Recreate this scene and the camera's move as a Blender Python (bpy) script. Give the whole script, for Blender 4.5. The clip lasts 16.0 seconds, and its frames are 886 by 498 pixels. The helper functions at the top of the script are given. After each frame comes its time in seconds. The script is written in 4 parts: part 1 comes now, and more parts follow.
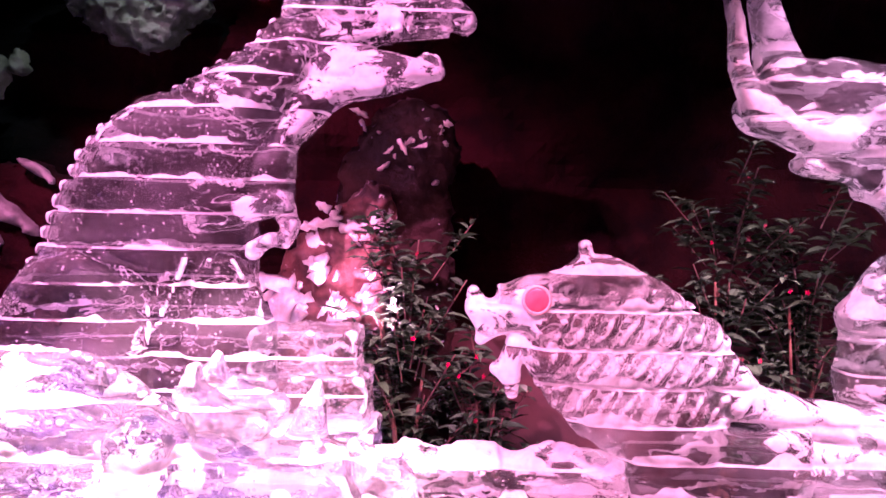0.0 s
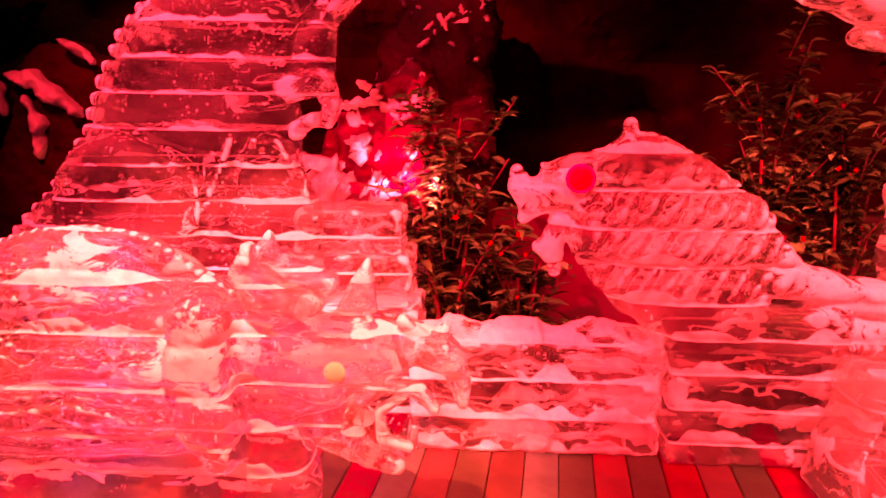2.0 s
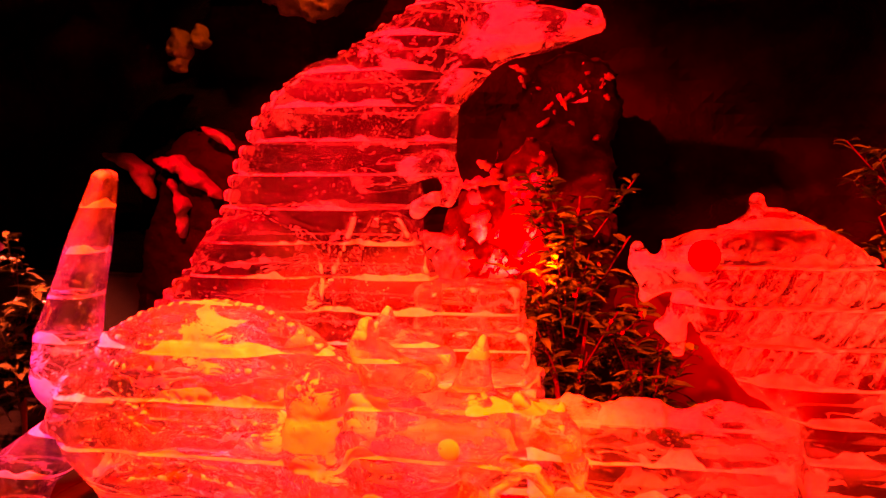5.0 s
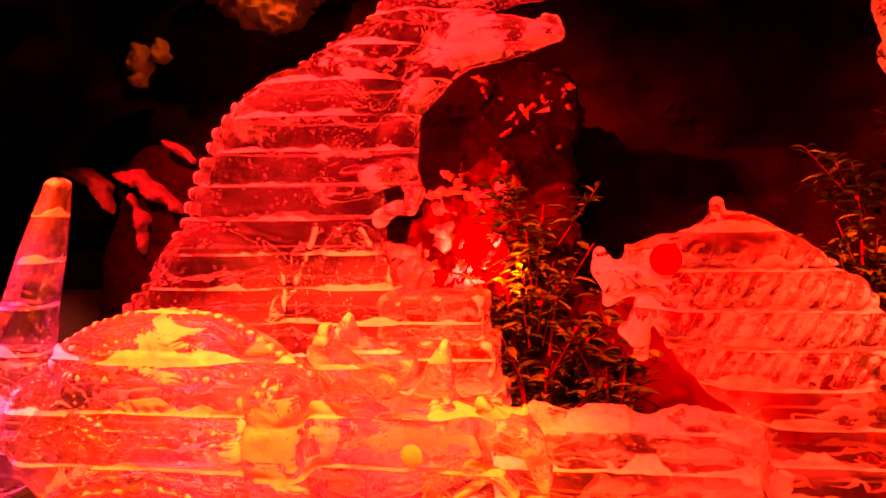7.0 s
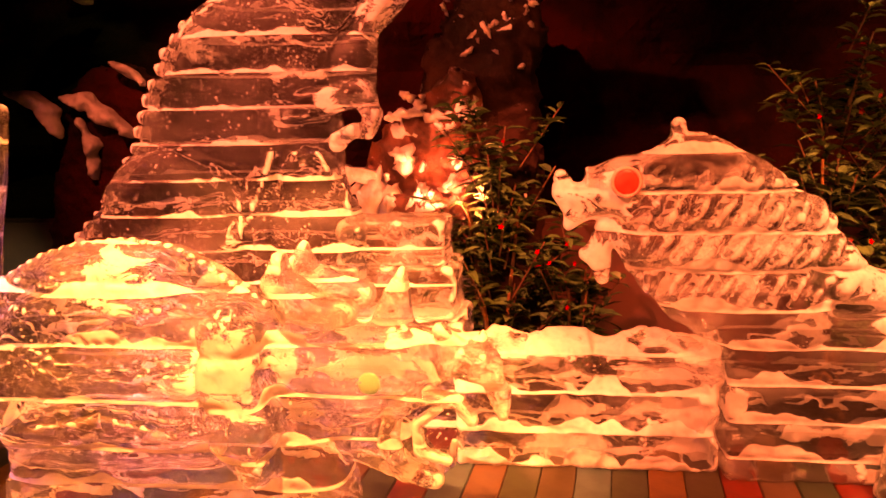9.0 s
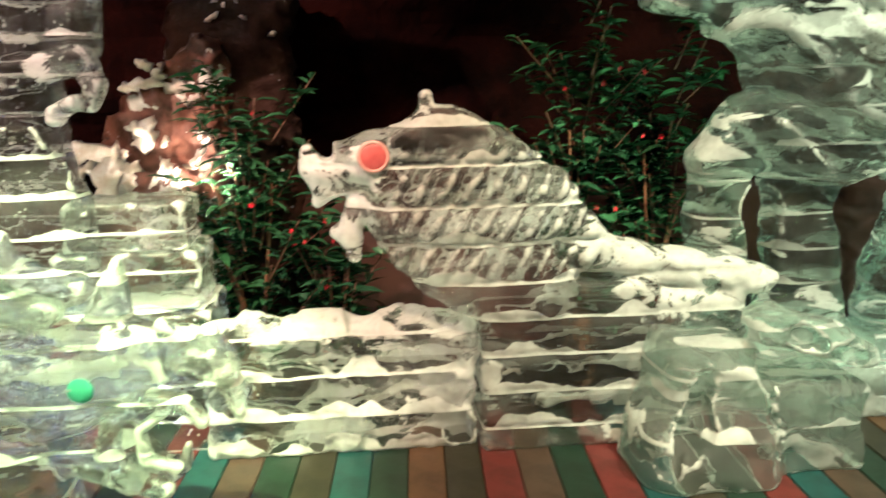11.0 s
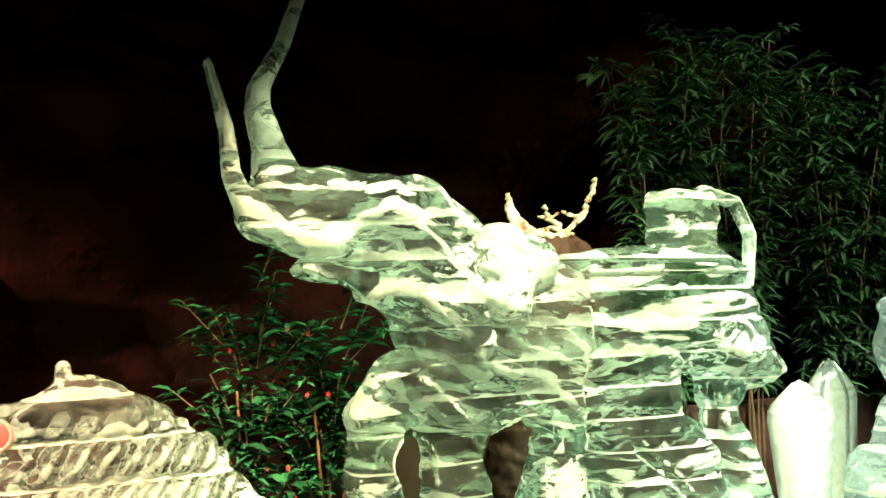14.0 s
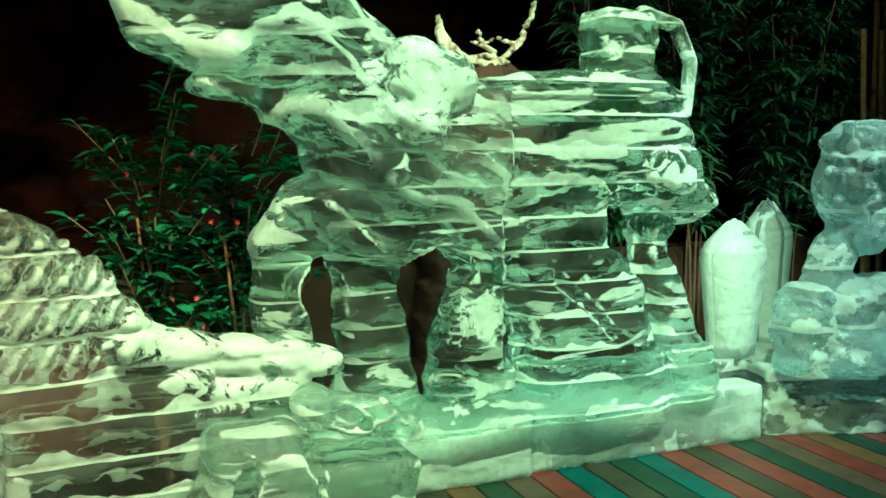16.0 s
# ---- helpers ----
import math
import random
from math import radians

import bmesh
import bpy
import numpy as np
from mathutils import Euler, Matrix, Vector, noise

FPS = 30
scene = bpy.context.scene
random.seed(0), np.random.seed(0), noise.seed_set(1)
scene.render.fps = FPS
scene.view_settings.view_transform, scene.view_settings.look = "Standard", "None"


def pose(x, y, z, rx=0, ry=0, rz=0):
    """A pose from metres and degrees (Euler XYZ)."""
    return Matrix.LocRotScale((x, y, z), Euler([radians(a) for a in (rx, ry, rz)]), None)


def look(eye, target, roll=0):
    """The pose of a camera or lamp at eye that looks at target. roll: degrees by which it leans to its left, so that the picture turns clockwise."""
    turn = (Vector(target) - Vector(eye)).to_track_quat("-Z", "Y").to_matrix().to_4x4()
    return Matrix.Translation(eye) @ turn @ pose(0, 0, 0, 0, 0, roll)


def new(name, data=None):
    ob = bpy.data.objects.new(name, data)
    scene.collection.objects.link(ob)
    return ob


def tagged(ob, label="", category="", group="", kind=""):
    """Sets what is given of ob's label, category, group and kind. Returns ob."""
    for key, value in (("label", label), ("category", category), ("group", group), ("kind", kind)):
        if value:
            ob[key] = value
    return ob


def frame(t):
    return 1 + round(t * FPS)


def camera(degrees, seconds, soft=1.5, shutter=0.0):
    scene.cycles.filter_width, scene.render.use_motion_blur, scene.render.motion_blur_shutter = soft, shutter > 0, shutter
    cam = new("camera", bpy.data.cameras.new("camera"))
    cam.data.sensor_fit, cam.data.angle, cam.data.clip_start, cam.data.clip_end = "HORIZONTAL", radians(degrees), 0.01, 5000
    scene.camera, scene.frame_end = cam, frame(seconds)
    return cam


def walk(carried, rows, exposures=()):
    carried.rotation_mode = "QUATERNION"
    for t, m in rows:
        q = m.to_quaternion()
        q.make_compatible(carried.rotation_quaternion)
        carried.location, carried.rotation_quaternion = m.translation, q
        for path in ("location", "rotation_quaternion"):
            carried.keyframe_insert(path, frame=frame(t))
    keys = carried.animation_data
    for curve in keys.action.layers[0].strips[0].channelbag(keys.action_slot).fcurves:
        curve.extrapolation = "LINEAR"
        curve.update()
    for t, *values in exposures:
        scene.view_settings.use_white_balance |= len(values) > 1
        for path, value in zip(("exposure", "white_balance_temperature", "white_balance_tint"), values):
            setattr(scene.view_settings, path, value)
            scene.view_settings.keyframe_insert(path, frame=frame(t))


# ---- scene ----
cam = camera(55.7, 16.0, shutter=0.4)
PATH = [
    (0, (-0.027, 0.026, 1.558), (-0.038, 1.693, 1.493), 1.4),
    (0.5, (-0.033, 0.023, 1.559), (-0.043, 1.686, 1.436), 1.2),
    (1, (-0.043, 0.027, 1.555), (-0.05, 1.685, 1.37), 1.2),
    (1.5, (-0.057, 0.018, 1.556), (-0.08, 1.667, 1.307), 1.1),
    (2, (-0.068, 0.007, 1.565), (-0.14, 1.645, 1.258), 0.9),
    (2.5, (-0.087, 0.002, 1.565), (-0.232, 1.626, 1.216), 0.7),
    (3, (-0.103, 0.061, 1.549), (-0.359, 1.668, 1.183), 0.1),
    (3.5, (-0.073, 0.003, 1.571), (-0.405, 1.601, 1.228), -0.3),
    (4, (-0.061, -0.003, 1.57), (-0.416, 1.602, 1.288), -0.3),
    (4.5, (-0.06, 0.025, 1.556), (-0.402, 1.645, 1.349), -0.1),
    (4.7, (-0.05, 0.0, 1.563), (-0.384, 1.625, 1.387), 0.0),
    (7, (-0.006, 0.021, 1.497), (-0.271, 1.664, 1.387), -0.6),
    (7.5, (0.009, 0.018, 1.522), (-0.252, 1.657, 1.364), -0.8),
    (8, (0.017, 0.026, 1.521), (-0.24, 1.662, 1.33), -0.8),
    (10.5, (0.119, 0.223, 1.49), (0.176, 1.851, 1.134), -1.0),
    (11, (0.225, 0.25, 1.514), (0.415, 1.874, 1.181), -0.7),
    (11.5, (0.412, 0.234, 1.547), (0.701, 1.856, 1.297), -0.7),
    (12, (0.513, 0.198, 1.555), (0.906, 1.811, 1.394), -1.0),
    (12.5, (0.553, 0.171, 1.584), (1.052, 1.761, 1.507), -1.5),
    (13, (0.594, 0.123, 1.617), (1.164, 1.691, 1.629), -1.7),
    (13.5, (0.573, 0.123, 1.611), (1.208, 1.662, 1.723), -1.7),
    (14, (0.616, 0.063, 1.625), (1.276, 1.59, 1.746), -1.6),
    (14.5, (0.647, 0.068, 1.59), (1.347, 1.582, 1.632), -1.7),
    (15, (0.681, 0.102, 1.54), (1.416, 1.598, 1.487), -1.4),
    (15.5, (0.798, 0.115, 1.484), (1.525, 1.612, 1.372), -1.1),
    (16, (0.947, 0.172, 1.462), (1.65, 1.676, 1.304), -0.9),
]
EXPOSURES = [
    (0.0, 1.28, 6200, 256), (0.5, 1.2, 6900, 312), (1.0, 1.1, 8500, 385), (1.5, 0.93, 10550, 446), (2.0, 0.6, 15000, 485), (2.5, 0.35, 45000, 442),
    (3.0, 0.3, 80000, 432), (4.7, 0.4, 80000, 430), (7.0, 0.7, 80000, 419), (8.2, 0.75, 80000, 416), (9.2, 0.8, 9000, 200), (10.3, 0.92, 4690, 79),
    (11.0, 0.86, 4780, 63), (11.5, 0.72, 5170, 43), (12.0, 0.82, 8150, 28), (12.5, 0.95, 8700, 34), (13.0, 1.35, 6880, 42), (13.5, 1.6, 6600, 50),
    (14.0, 1.85, 4950, 42), (14.5, 1.83, 4790, 45), (15.0, 1.69, 5460, 41), (15.5, 1.43, 5420, 39), (16.0, 0.9, 4120, 6)]
walk(cam, [(t, look(eye, target, roll)) for t, eye, target, roll in PATH], EXPOSURES)

# ---- world and lamps: a dark hall with coloured show lamps ----
world = bpy.data.worlds.new("hall_dark")
scene.world = world
world.use_nodes = True
world.node_tree.nodes["Background"].inputs[0].default_value = (0.02, 0.015, 0.02, 1)
world.node_tree.nodes["Background"].inputs[1].default_value = 0.1


def spot_lamp(name, eye, target, watts, colour, degrees=60, soft=0.6, radius=0.05):
    data = bpy.data.lights.new(name, "SPOT")
    data.energy, data.color, data.spot_size, data.spot_blend, data.shadow_soft_size = watts, colour, radians(degrees), soft, radius
    ob = new(name, data)
    ob.matrix_world = look(eye, target)
    return ob


PINK, MILK, MINT = (1.0, 0.7, 0.23), (1.0, 0.95, 0.24), (0.9, 1.0, 0.27)
spot_lamp("show_lamp_pink", (-2.0, 0.9, 4.3), (-1.05, 3.9, 1.6), 820, PINK, 48)
spot_lamp("show_lamp_milk", (-0.6, 0.9, 4.2), (-1.0, 2.7, 0.6), 1950, (0.76, 1.0, 0.18), 38)
spot_lamp("show_lamp_middle", (0.9, 0.9, 4.3), (0.75, 3.55, 0.7), 500, (1.0, 0.71, 0.165), 44)
spot_lamp("show_lamp_mint", (2.2, 0.9, 4.3), (2.65, 3.7, 1.05), 820, MINT, 58)
spot_lamp("show_lamp_right", (4.6, 1.2, 4.3), (4.6, 3.4, 0.6), 410, (0.8, 0.96, 0.4), 46)
spot_lamp("show_lamp_left", (-4.1, 1.4, 2.9), (-2.2, 2.8, 0.98), 640, (0.14, 0.2, 1.0), 21)
spot_lamp("floor_lamp_dinosaur", (-0.28, 4.08, 1.0), (-0.62, 4.4, 1.45), 130, (1.0, 0.84, 0.27), 90, 0.6, 0.03)
spot_lamp("floor_lamp_elephant", (3.3, 4.1, 1.4), (3.3, 4.5, 2.25), 6, (1.0, 0.8, 0.26), 70, 0.6, 0.03)
spot_lamp("green_lamp", (-1.3, 3.9, 3.9), (-1.9, 4.8, 2.65), 80, (0.0, 1.0, 0.17), 44)
spot_lamp("planting_lamp", (-3.0, 3.4, 2.6), (-3.2, 4.0, 0.8), 260, (0.0, 1.0, 0.4), 40)
spot_lamp("foliage_lamp", (5.3, 2.4, 4.3), (4.9, 4.6, 2.4), 80, (0.8, 1.0, 0.3), 62)
# unseen fill lamps added low before the ice, for its glow from below
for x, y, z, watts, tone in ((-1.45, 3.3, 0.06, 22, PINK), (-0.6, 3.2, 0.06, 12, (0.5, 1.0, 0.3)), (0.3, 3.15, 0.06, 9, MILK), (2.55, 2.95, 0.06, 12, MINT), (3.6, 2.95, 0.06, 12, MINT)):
    spot_lamp("low_fill_lamp", (x, y, z), (x, y + 0.55, z + 0.9), watts, tone, 110, 0.8, 0.06)


# ---- materials ----
def material(name):
    mat = bpy.data.materials.new(name)
    mat.use_nodes = True
    nt = mat.node_tree
    nt.nodes.clear()
    out = nt.nodes.new("ShaderNodeOutputMaterial")
    return mat, nt, out


def node(nt, kind, **values):
    n = nt.nodes.new(kind)
    for key, value in values.items():
        if key in n.inputs:
            n.inputs[key].default_value = value
        else:
            setattr(n, key, value)
    return n


def maths(nt, op, a, b=None, clamp=False):
    n = nt.nodes.new("ShaderNodeMath")
    n.operation, n.use_clamp = op, clamp
    for i, v in enumerate((a, b)):
        if v is None:
            continue
        if isinstance(v, (int, float)):
            n.inputs[i].default_value = v
        else:
            nt.links.new(v, n.inputs[i])
    return n.outputs[0]


def ramp(nt, fac, lo, hi, a=0.0, b=1.0):
    n = nt.nodes.new("ShaderNodeMapRange")
    n.interpolation_type = "SMOOTHSTEP"
    for key, v in (("From Min", lo), ("From Max", hi), ("To Min", a), ("To Max", b)):
        n.inputs[key].default_value = v
    nt.links.new(fac, n.inputs["Value"])
    return n.outputs["Result"]


def ice_material(name, layer=0.155, seam=0.3, cloudy=0.5, tint=(0.95, 0.985, 0.98), speck=0.0, shift=0.0, swirl=0.5, frosted=(), haze=0.01, top=0.0, calm=None, streak=4.4, ripple=0.75, veiled=0.07):
    """Clear ice cut from stacked blocks: frosted joints, cloudy patches, trapped bubbles."""
    mat, nt, out = material(name)
    ln = nt.links.new
    geo = node(nt, "ShaderNodeNewGeometry")
    pos = geo.outputs["Position"]
    sep = node(nt, "ShaderNodeSeparateXYZ")
    ln(pos, sep.inputs[0])

    def grain(scale, detail=3.0, stretch=(1, 1, 1), rough=0.5, warp=0.0):
        m = node(nt, "ShaderNodeMapping")
        m.inputs["Scale"].default_value = stretch
        ln(pos, m.inputs["Vector"])
        n = node(nt, "ShaderNodeTexNoise", Scale=scale, Detail=detail, Roughness=rough, Distortion=warp)
        ln(m.outputs[0], n.inputs["Vector"])
        return n.outputs[0]

    zz = maths(nt, "ADD", maths(nt, "ADD", sep.outputs[2], shift), maths(nt, "MULTIPLY", grain(1.7, 3.0), 0.022))
    saw = maths(nt, "FRACT", maths(nt, "DIVIDE", zz, layer))
    broad = ramp(nt, grain(3.8, 2.0, (1, 1, 0.6), 0.5), 0.3, 0.72, -0.1, seam * 2.4)
    broad = maths(nt, "ADD", broad, maths(nt, "MULTIPLY", maths(nt, "SUBTRACT", grain(13.0, 2.0, (1, 1, 0.4)), 0.5), 0.3))
    band = ramp(nt, maths(nt, "SUBTRACT", broad, saw), -0.03, 0.05)
    joint = ramp(nt, maths(nt, "ABSOLUTE", maths(nt, "SUBTRACT", saw, 0.04)), 0.06, 0.02)
    joint = maths(nt, "MULTIPLY", joint, ramp(nt, grain(1.3, 2.0), 0.4, 0.58, 0.35, 1.0))
    patch = ramp(nt, grain(2.1, 5.0, (1, 1, 1.3), 0.6), 0.67 - cloudy * 0.13, 0.715 - cloudy * 0.13)
    wisp = ramp(nt, grain(streak, 4.0, (0.5, 1, 2.0), 0.55, 1.2), 0.55, 0.61)
    if calm is not None:
        quiet = ramp(nt, sep.outputs[0], calm - 0.02, calm + 0.02, 0.45, 1.0)
        band, joint = maths(nt, "MULTIPLY", band, quiet), maths(nt, "MULTIPLY", joint, quiet)
        # frost along the carved folds of the forequarters
        x, z = sep.outputs[0], sep.outputs[2]
        sway = maths(nt, "MULTIPLY", maths(nt, "SINE", maths(nt, "ADD", maths(nt, "MULTIPLY", x, 4.2), maths(nt, "MULTIPLY", z, 1.5))), 1.3)
        swing = maths(nt, "MULTIPLY", maths(nt, "SINE", maths(nt, "MULTIPLY", x, 9.0)), 0.8)
        phase = maths(nt, "ADD", maths(nt, "ADD", maths(nt, "MULTIPLY", maths(nt, "ADD", z, maths(nt, "MULTIPLY", x, 0.42)), 9.5), sway), swing)
        phase = maths(nt, "ADD", phase, maths(nt, "MULTIPLY", maths(nt, "SUBTRACT", grain(5.0, 4.0, (0.6, 1, 1.5)), 0.5), 2.4))
        crest = ramp(nt, maths(nt, "ABSOLUTE", maths(nt, "SINE", phase)), 0.26, 0.44, 0.9, 0.0)
        crest = maths(nt, "MULTIPLY", crest, ramp(nt, grain(2.4, 3.0, (0.6, 1, 1.4)), 0.4, 0.56, 0.12, 1.0))
        wisp = maths(nt, "MAXIMUM", wisp, maths(nt, "MULTIPLY", crest, maths(nt, "MULTIPLY", ramp(nt, x, calm - 0.02, calm + 0.02, 1.0, 0.0), ramp(nt, z, 0.95, 1.15))))
    mask = maths(nt, "MAXIMUM", maths(nt, "MULTIPLY", band, ramp(nt, saw, 0.0, 0.6, 0.92, 0.5)), maths(nt, "MULTIPLY", joint, 0.85))
    mask = maths(nt, "MAXIMUM", mask, maths(nt, "MULTIPLY", patch, 0.7))
    mask = maths(nt, "MAXIMUM", mask, maths(nt, "MULTIPLY", wisp, swirl))
    worn = ramp(nt, geo.outputs["Pointiness"], 0.515, 0.56, 0.0, 0.75)
    mask = maths(nt, "MAXIMUM", mask, worn)
    for x, y, z, r in frosted:
        away = node(nt, "ShaderNodeVectorMath", operation="DISTANCE")
        ln(pos, away.inputs[0])
        away.inputs[1].default_value = (x, y, z)
        blot = maths(nt, "ADD", away.outputs["Value"], maths(nt, "MULTIPLY", maths(nt, "SUBTRACT", grain(7.0, 6.0, (1, 1, 1.4), 0.7, 1.0), 0.5), r * 5.0))
        mask = maths(nt, "MAXIMUM", mask, ramp(nt, blot, r * 1.0, r * 0.6, 0.0, 0.7))
    veil = ramp(nt, grain(2.4, 5.0, (0.8, 1, 1.6), 0.6, 0.6), 0.4, 0.68, haze, haze + veiled)
    if calm is not None:
        veil = maths(nt, "ADD", veil, maths(nt, "MULTIPLY", ramp(nt, sep.outputs[0], calm - 0.02, calm + 0.02, 0.015, 0.0), ramp(nt, sep.outputs[2], 0.95, 1.15)))
    mask = maths(nt, "MAXIMUM", ramp(nt, mask, 0.05, 0.8, 0.0, 0.88), veil)
    if top:
        up = node(nt, "ShaderNodeSeparateXYZ")
        ln(geo.outputs["True Normal"], up.inputs[0])
        rime = maths(nt, "ADD", up.outputs[2], maths(nt, "MULTIPLY", maths(nt, "SUBTRACT", grain(7.0, 4.0), 0.5), 0.5))
        mask = maths(nt, "MAXIMUM", mask, ramp(nt, rime, 0.55, 0.8, 0.0, top))
    mask = maths(nt, "MULTIPLY", mask, ramp(nt, grain(30.0, 4.0), 0.25, 0.6, 0.82, 1.0))
    if speck:
        vor = node(nt, "ShaderNodeTexVoronoi", Scale=38.0)
        ln(pos, vor.inputs["Vector"])
        dots = maths(nt, "MULTIPLY", ramp(nt, vor.outputs["Distance"], 0.26, 0.14), ramp(nt, grain(3.0, 2.0), 0.45, 0.6))
        mask = maths(nt, "MAXIMUM", mask, maths(nt, "MULTIPLY", dots, speck))
    bump = node(nt, "ShaderNodeBump", Strength=ripple, Distance=0.03)
    relief = maths(nt, "ADD", grain(6.0, 2.0, (0.8, 1, 1.4), 0.4, 0.8), maths(nt, "MULTIPLY", mask, 0.15))
    relief = maths(nt, "ADD", relief, maths(nt, "MULTIPLY", grain(19.0, 2.0, (1, 1, 0.7), 0.5, 0.6), 0.2))
    ln(relief, bump.inputs["Height"])
    glass = node(nt, "ShaderNodeBsdfGlass", Color=(*tint, 1), Roughness=0.015, IOR=1.31)
    ln(bump.outputs[0], glass.inputs["Normal"])
    clear = node(nt, "ShaderNodeBsdfTransparent", Color=(*tint, 1))
    ice = node(nt, "ShaderNodeMixShader", Fac=0.3)
    ln(glass.outputs[0], ice.inputs[1])
    ln(clear.outputs[0], ice.inputs[2])
    rough = node(nt, "ShaderNodeBsdfPrincipled", **{"Base Color": (0.88, 0.91, 0.92, 1), "Roughness": 0.3, "IOR": 1.31})
    ln(bump.outputs[0], rough.inputs["Normal"])
    thru = node(nt, "ShaderNodeBsdfTranslucent", Color=(0.88, 0.91, 0.92, 1))
    frost = node(nt, "ShaderNodeMixShader", Fac=0.35)
    ln(rough.outputs[0], frost.inputs[1])
    ln(thru.outputs[0], frost.inputs[2])
    mix = node(nt, "ShaderNodeMixShader")
    ln(mask, mix.inputs[0])
    ln(ice.outputs[0], mix.inputs[1])
    ln(frost.outputs[0], mix.inputs[2])
    ln(mix.outputs[0], out.inputs[0])
    return mat


def solid_material(name, colour, other=None, scale=6.0, roughness=0.7, bump=0.3, metal=0.0, spread=0.0, distance=0.01, sheen=0.5, glare=None):
    mat, nt, out = material(name)
    ln = nt.links.new
    bs = node(nt, "ShaderNodeBsdfPrincipled", **{"Roughness": roughness, "Metallic": metal, "Specular IOR Level": sheen})
    co = node(nt, "ShaderNodeTexCoord")
    ns = node(nt, "ShaderNodeTexNoise", Scale=scale, Detail=6.0, Roughness=0.65)
    ln(co.outputs["Object"], ns.inputs["Vector"])
    mix = node(nt, "ShaderNodeMix", data_type="RGBA")
    mix.inputs[6].default_value = (*colour, 1)
    mix.inputs[7].default_value = (*(other or [c * 0.6 for c in colour]), 1)
    ln(ramp(nt, ns.outputs[0], 0.35, 0.68), mix.inputs[0])
    final = mix.outputs[2]
    # ragged white patches painted for glare on lit, wet rock
    if glare:
        ragged = node(nt, "ShaderNodeTexNoise", Scale=glare[0], Detail=5.0, Roughness=0.6, Distortion=0.6)
        ln(co.outputs["Object"], ragged.inputs["Vector"])
        white = node(nt, "ShaderNodeMix", data_type="RGBA")
        ln(final, white.inputs[6])
        white.inputs[7].default_value = (0.85, 0.84, 0.82, 1)
        ln(ramp(nt, ragged.outputs[0], glare[1], glare[1] + 0.025), white.inputs[0])
        final = white.outputs[2]
    if spread:
        geo = node(nt, "ShaderNodeNewGeometry")
        hsv = node(nt, "ShaderNodeHueSaturation")
        ln(maths(nt, "ADD", maths(nt, "MULTIPLY", geo.outputs["Random Per Island"], spread * 2), 1 - spread), hsv.inputs["Value"])
        ln(final, hsv.inputs["Color"])
        final = hsv.outputs[0]
    ln(final, bs.inputs["Base Color"])
    b = node(nt, "ShaderNodeBump", Strength=bump, Distance=distance)
    ln(ns.outputs[0], b.inputs["Height"])
    ln(b.outputs[0], bs.inputs["Normal"])
    ln(bs.outputs[0], out.inputs[0])
    return mat


ICE_TREX = ice_material("ice_dinosaur", 0.157, 0.1, 0.2, speck=0.6, shift=0.02, swirl=0.16, frosted=((-0.5, 3.8, 2.2, 0.22), (-0.2, 3.85, 2.2, 0.1), (-0.3, 3.85, 2.47, 0.12), (-1.0, 3.75, 2.08, 0.12), (-0.7, 3.8, 1.95, 0.1), (-0.9, 3.65, 1.55, 0.08), (-1.32, 3.6, 1.0, 0.06)))
ICE_ANKY = ice_material("ice_armoured", 0.16, 0.15, 0.05, speck=0.35, swirl=0.2, frosted=((-0.93, 2.4, 0.76, 0.17), (-0.9, 2.42, 0.45, 0.08), (-1.35, 2.5, 1.03, 0.14), (-2.0, 2.65, 0.8, 0.14)))
ICE_BIRD = ice_material("ice_bird", 0.155, 0.2, 0.35, shift=0.05, swirl=0.28, ripple=0.5, frosted=((0.3, 3.42, 1.2, 0.09), (0.14, 3.5, 1.15, 0.12), (0.25, 3.5, 0.93, 0.12), (0.6, 3.55, 1.35, 0.1), (1.2, 3.45, 0.87, 0.13), (1.4, 3.46, 0.76, 0.17), (1.6, 3.46, 0.72, 0.2), (1.85, 3.46, 0.7, 0.2)))
ICE_ELE = ice_material("ice_elephant", 0.155, 0.16, 0.2, (0.84, 0.97, 0.93), swirl=0.52, haze=0.0, calm=2.79, streak=3.4, ripple=0.75, frosted=((2.36, 3.4, 1.8, 0.25), (2.66, 3.45, 0.8, 0.12), (1.42, 3.78, 2.6, 0.2), (1.5, 3.75, 2.9, 0.15), (3.58, 3.3, 1.44, 0.11), (3.35, 3.4, 2.0, 0.1)))
ICE_CLEAR = ice_material("ice_clear", 0.2, 0.12, 0.6, (0.88, 0.98, 0.94), swirl=0.5, haze=0.1, streak=2.6, ripple=0.5)
ICE_BASE = ice_material("ice_base", 0.17, 0.3, 0.8, swirl=0.45, top=0.7)
ICE_SLAB = ice_material("ice_slab", 7.0, 0.02, 1.2, (0.88, 0.97, 0.92), swirl=0.5, haze=0.34, top=0.9)
ICE_CRYSTAL = ice_material("ice_crystal", 7.0, 0.02, 0.3, swirl=0.12, haze=0.12)
ICE_MILK = ice_material("ice_frosted", 7.0, 0.02, 2.0, swirl=0.3, haze=0.2)
ICE_BLUE = ice_material("ice_milky", 0.3, 0.15, 1.0, (0.8, 0.95, 1.0), swirl=0.35, haze=0.24, top=0.6)
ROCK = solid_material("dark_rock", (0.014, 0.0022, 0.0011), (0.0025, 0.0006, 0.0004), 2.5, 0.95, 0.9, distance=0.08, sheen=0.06)
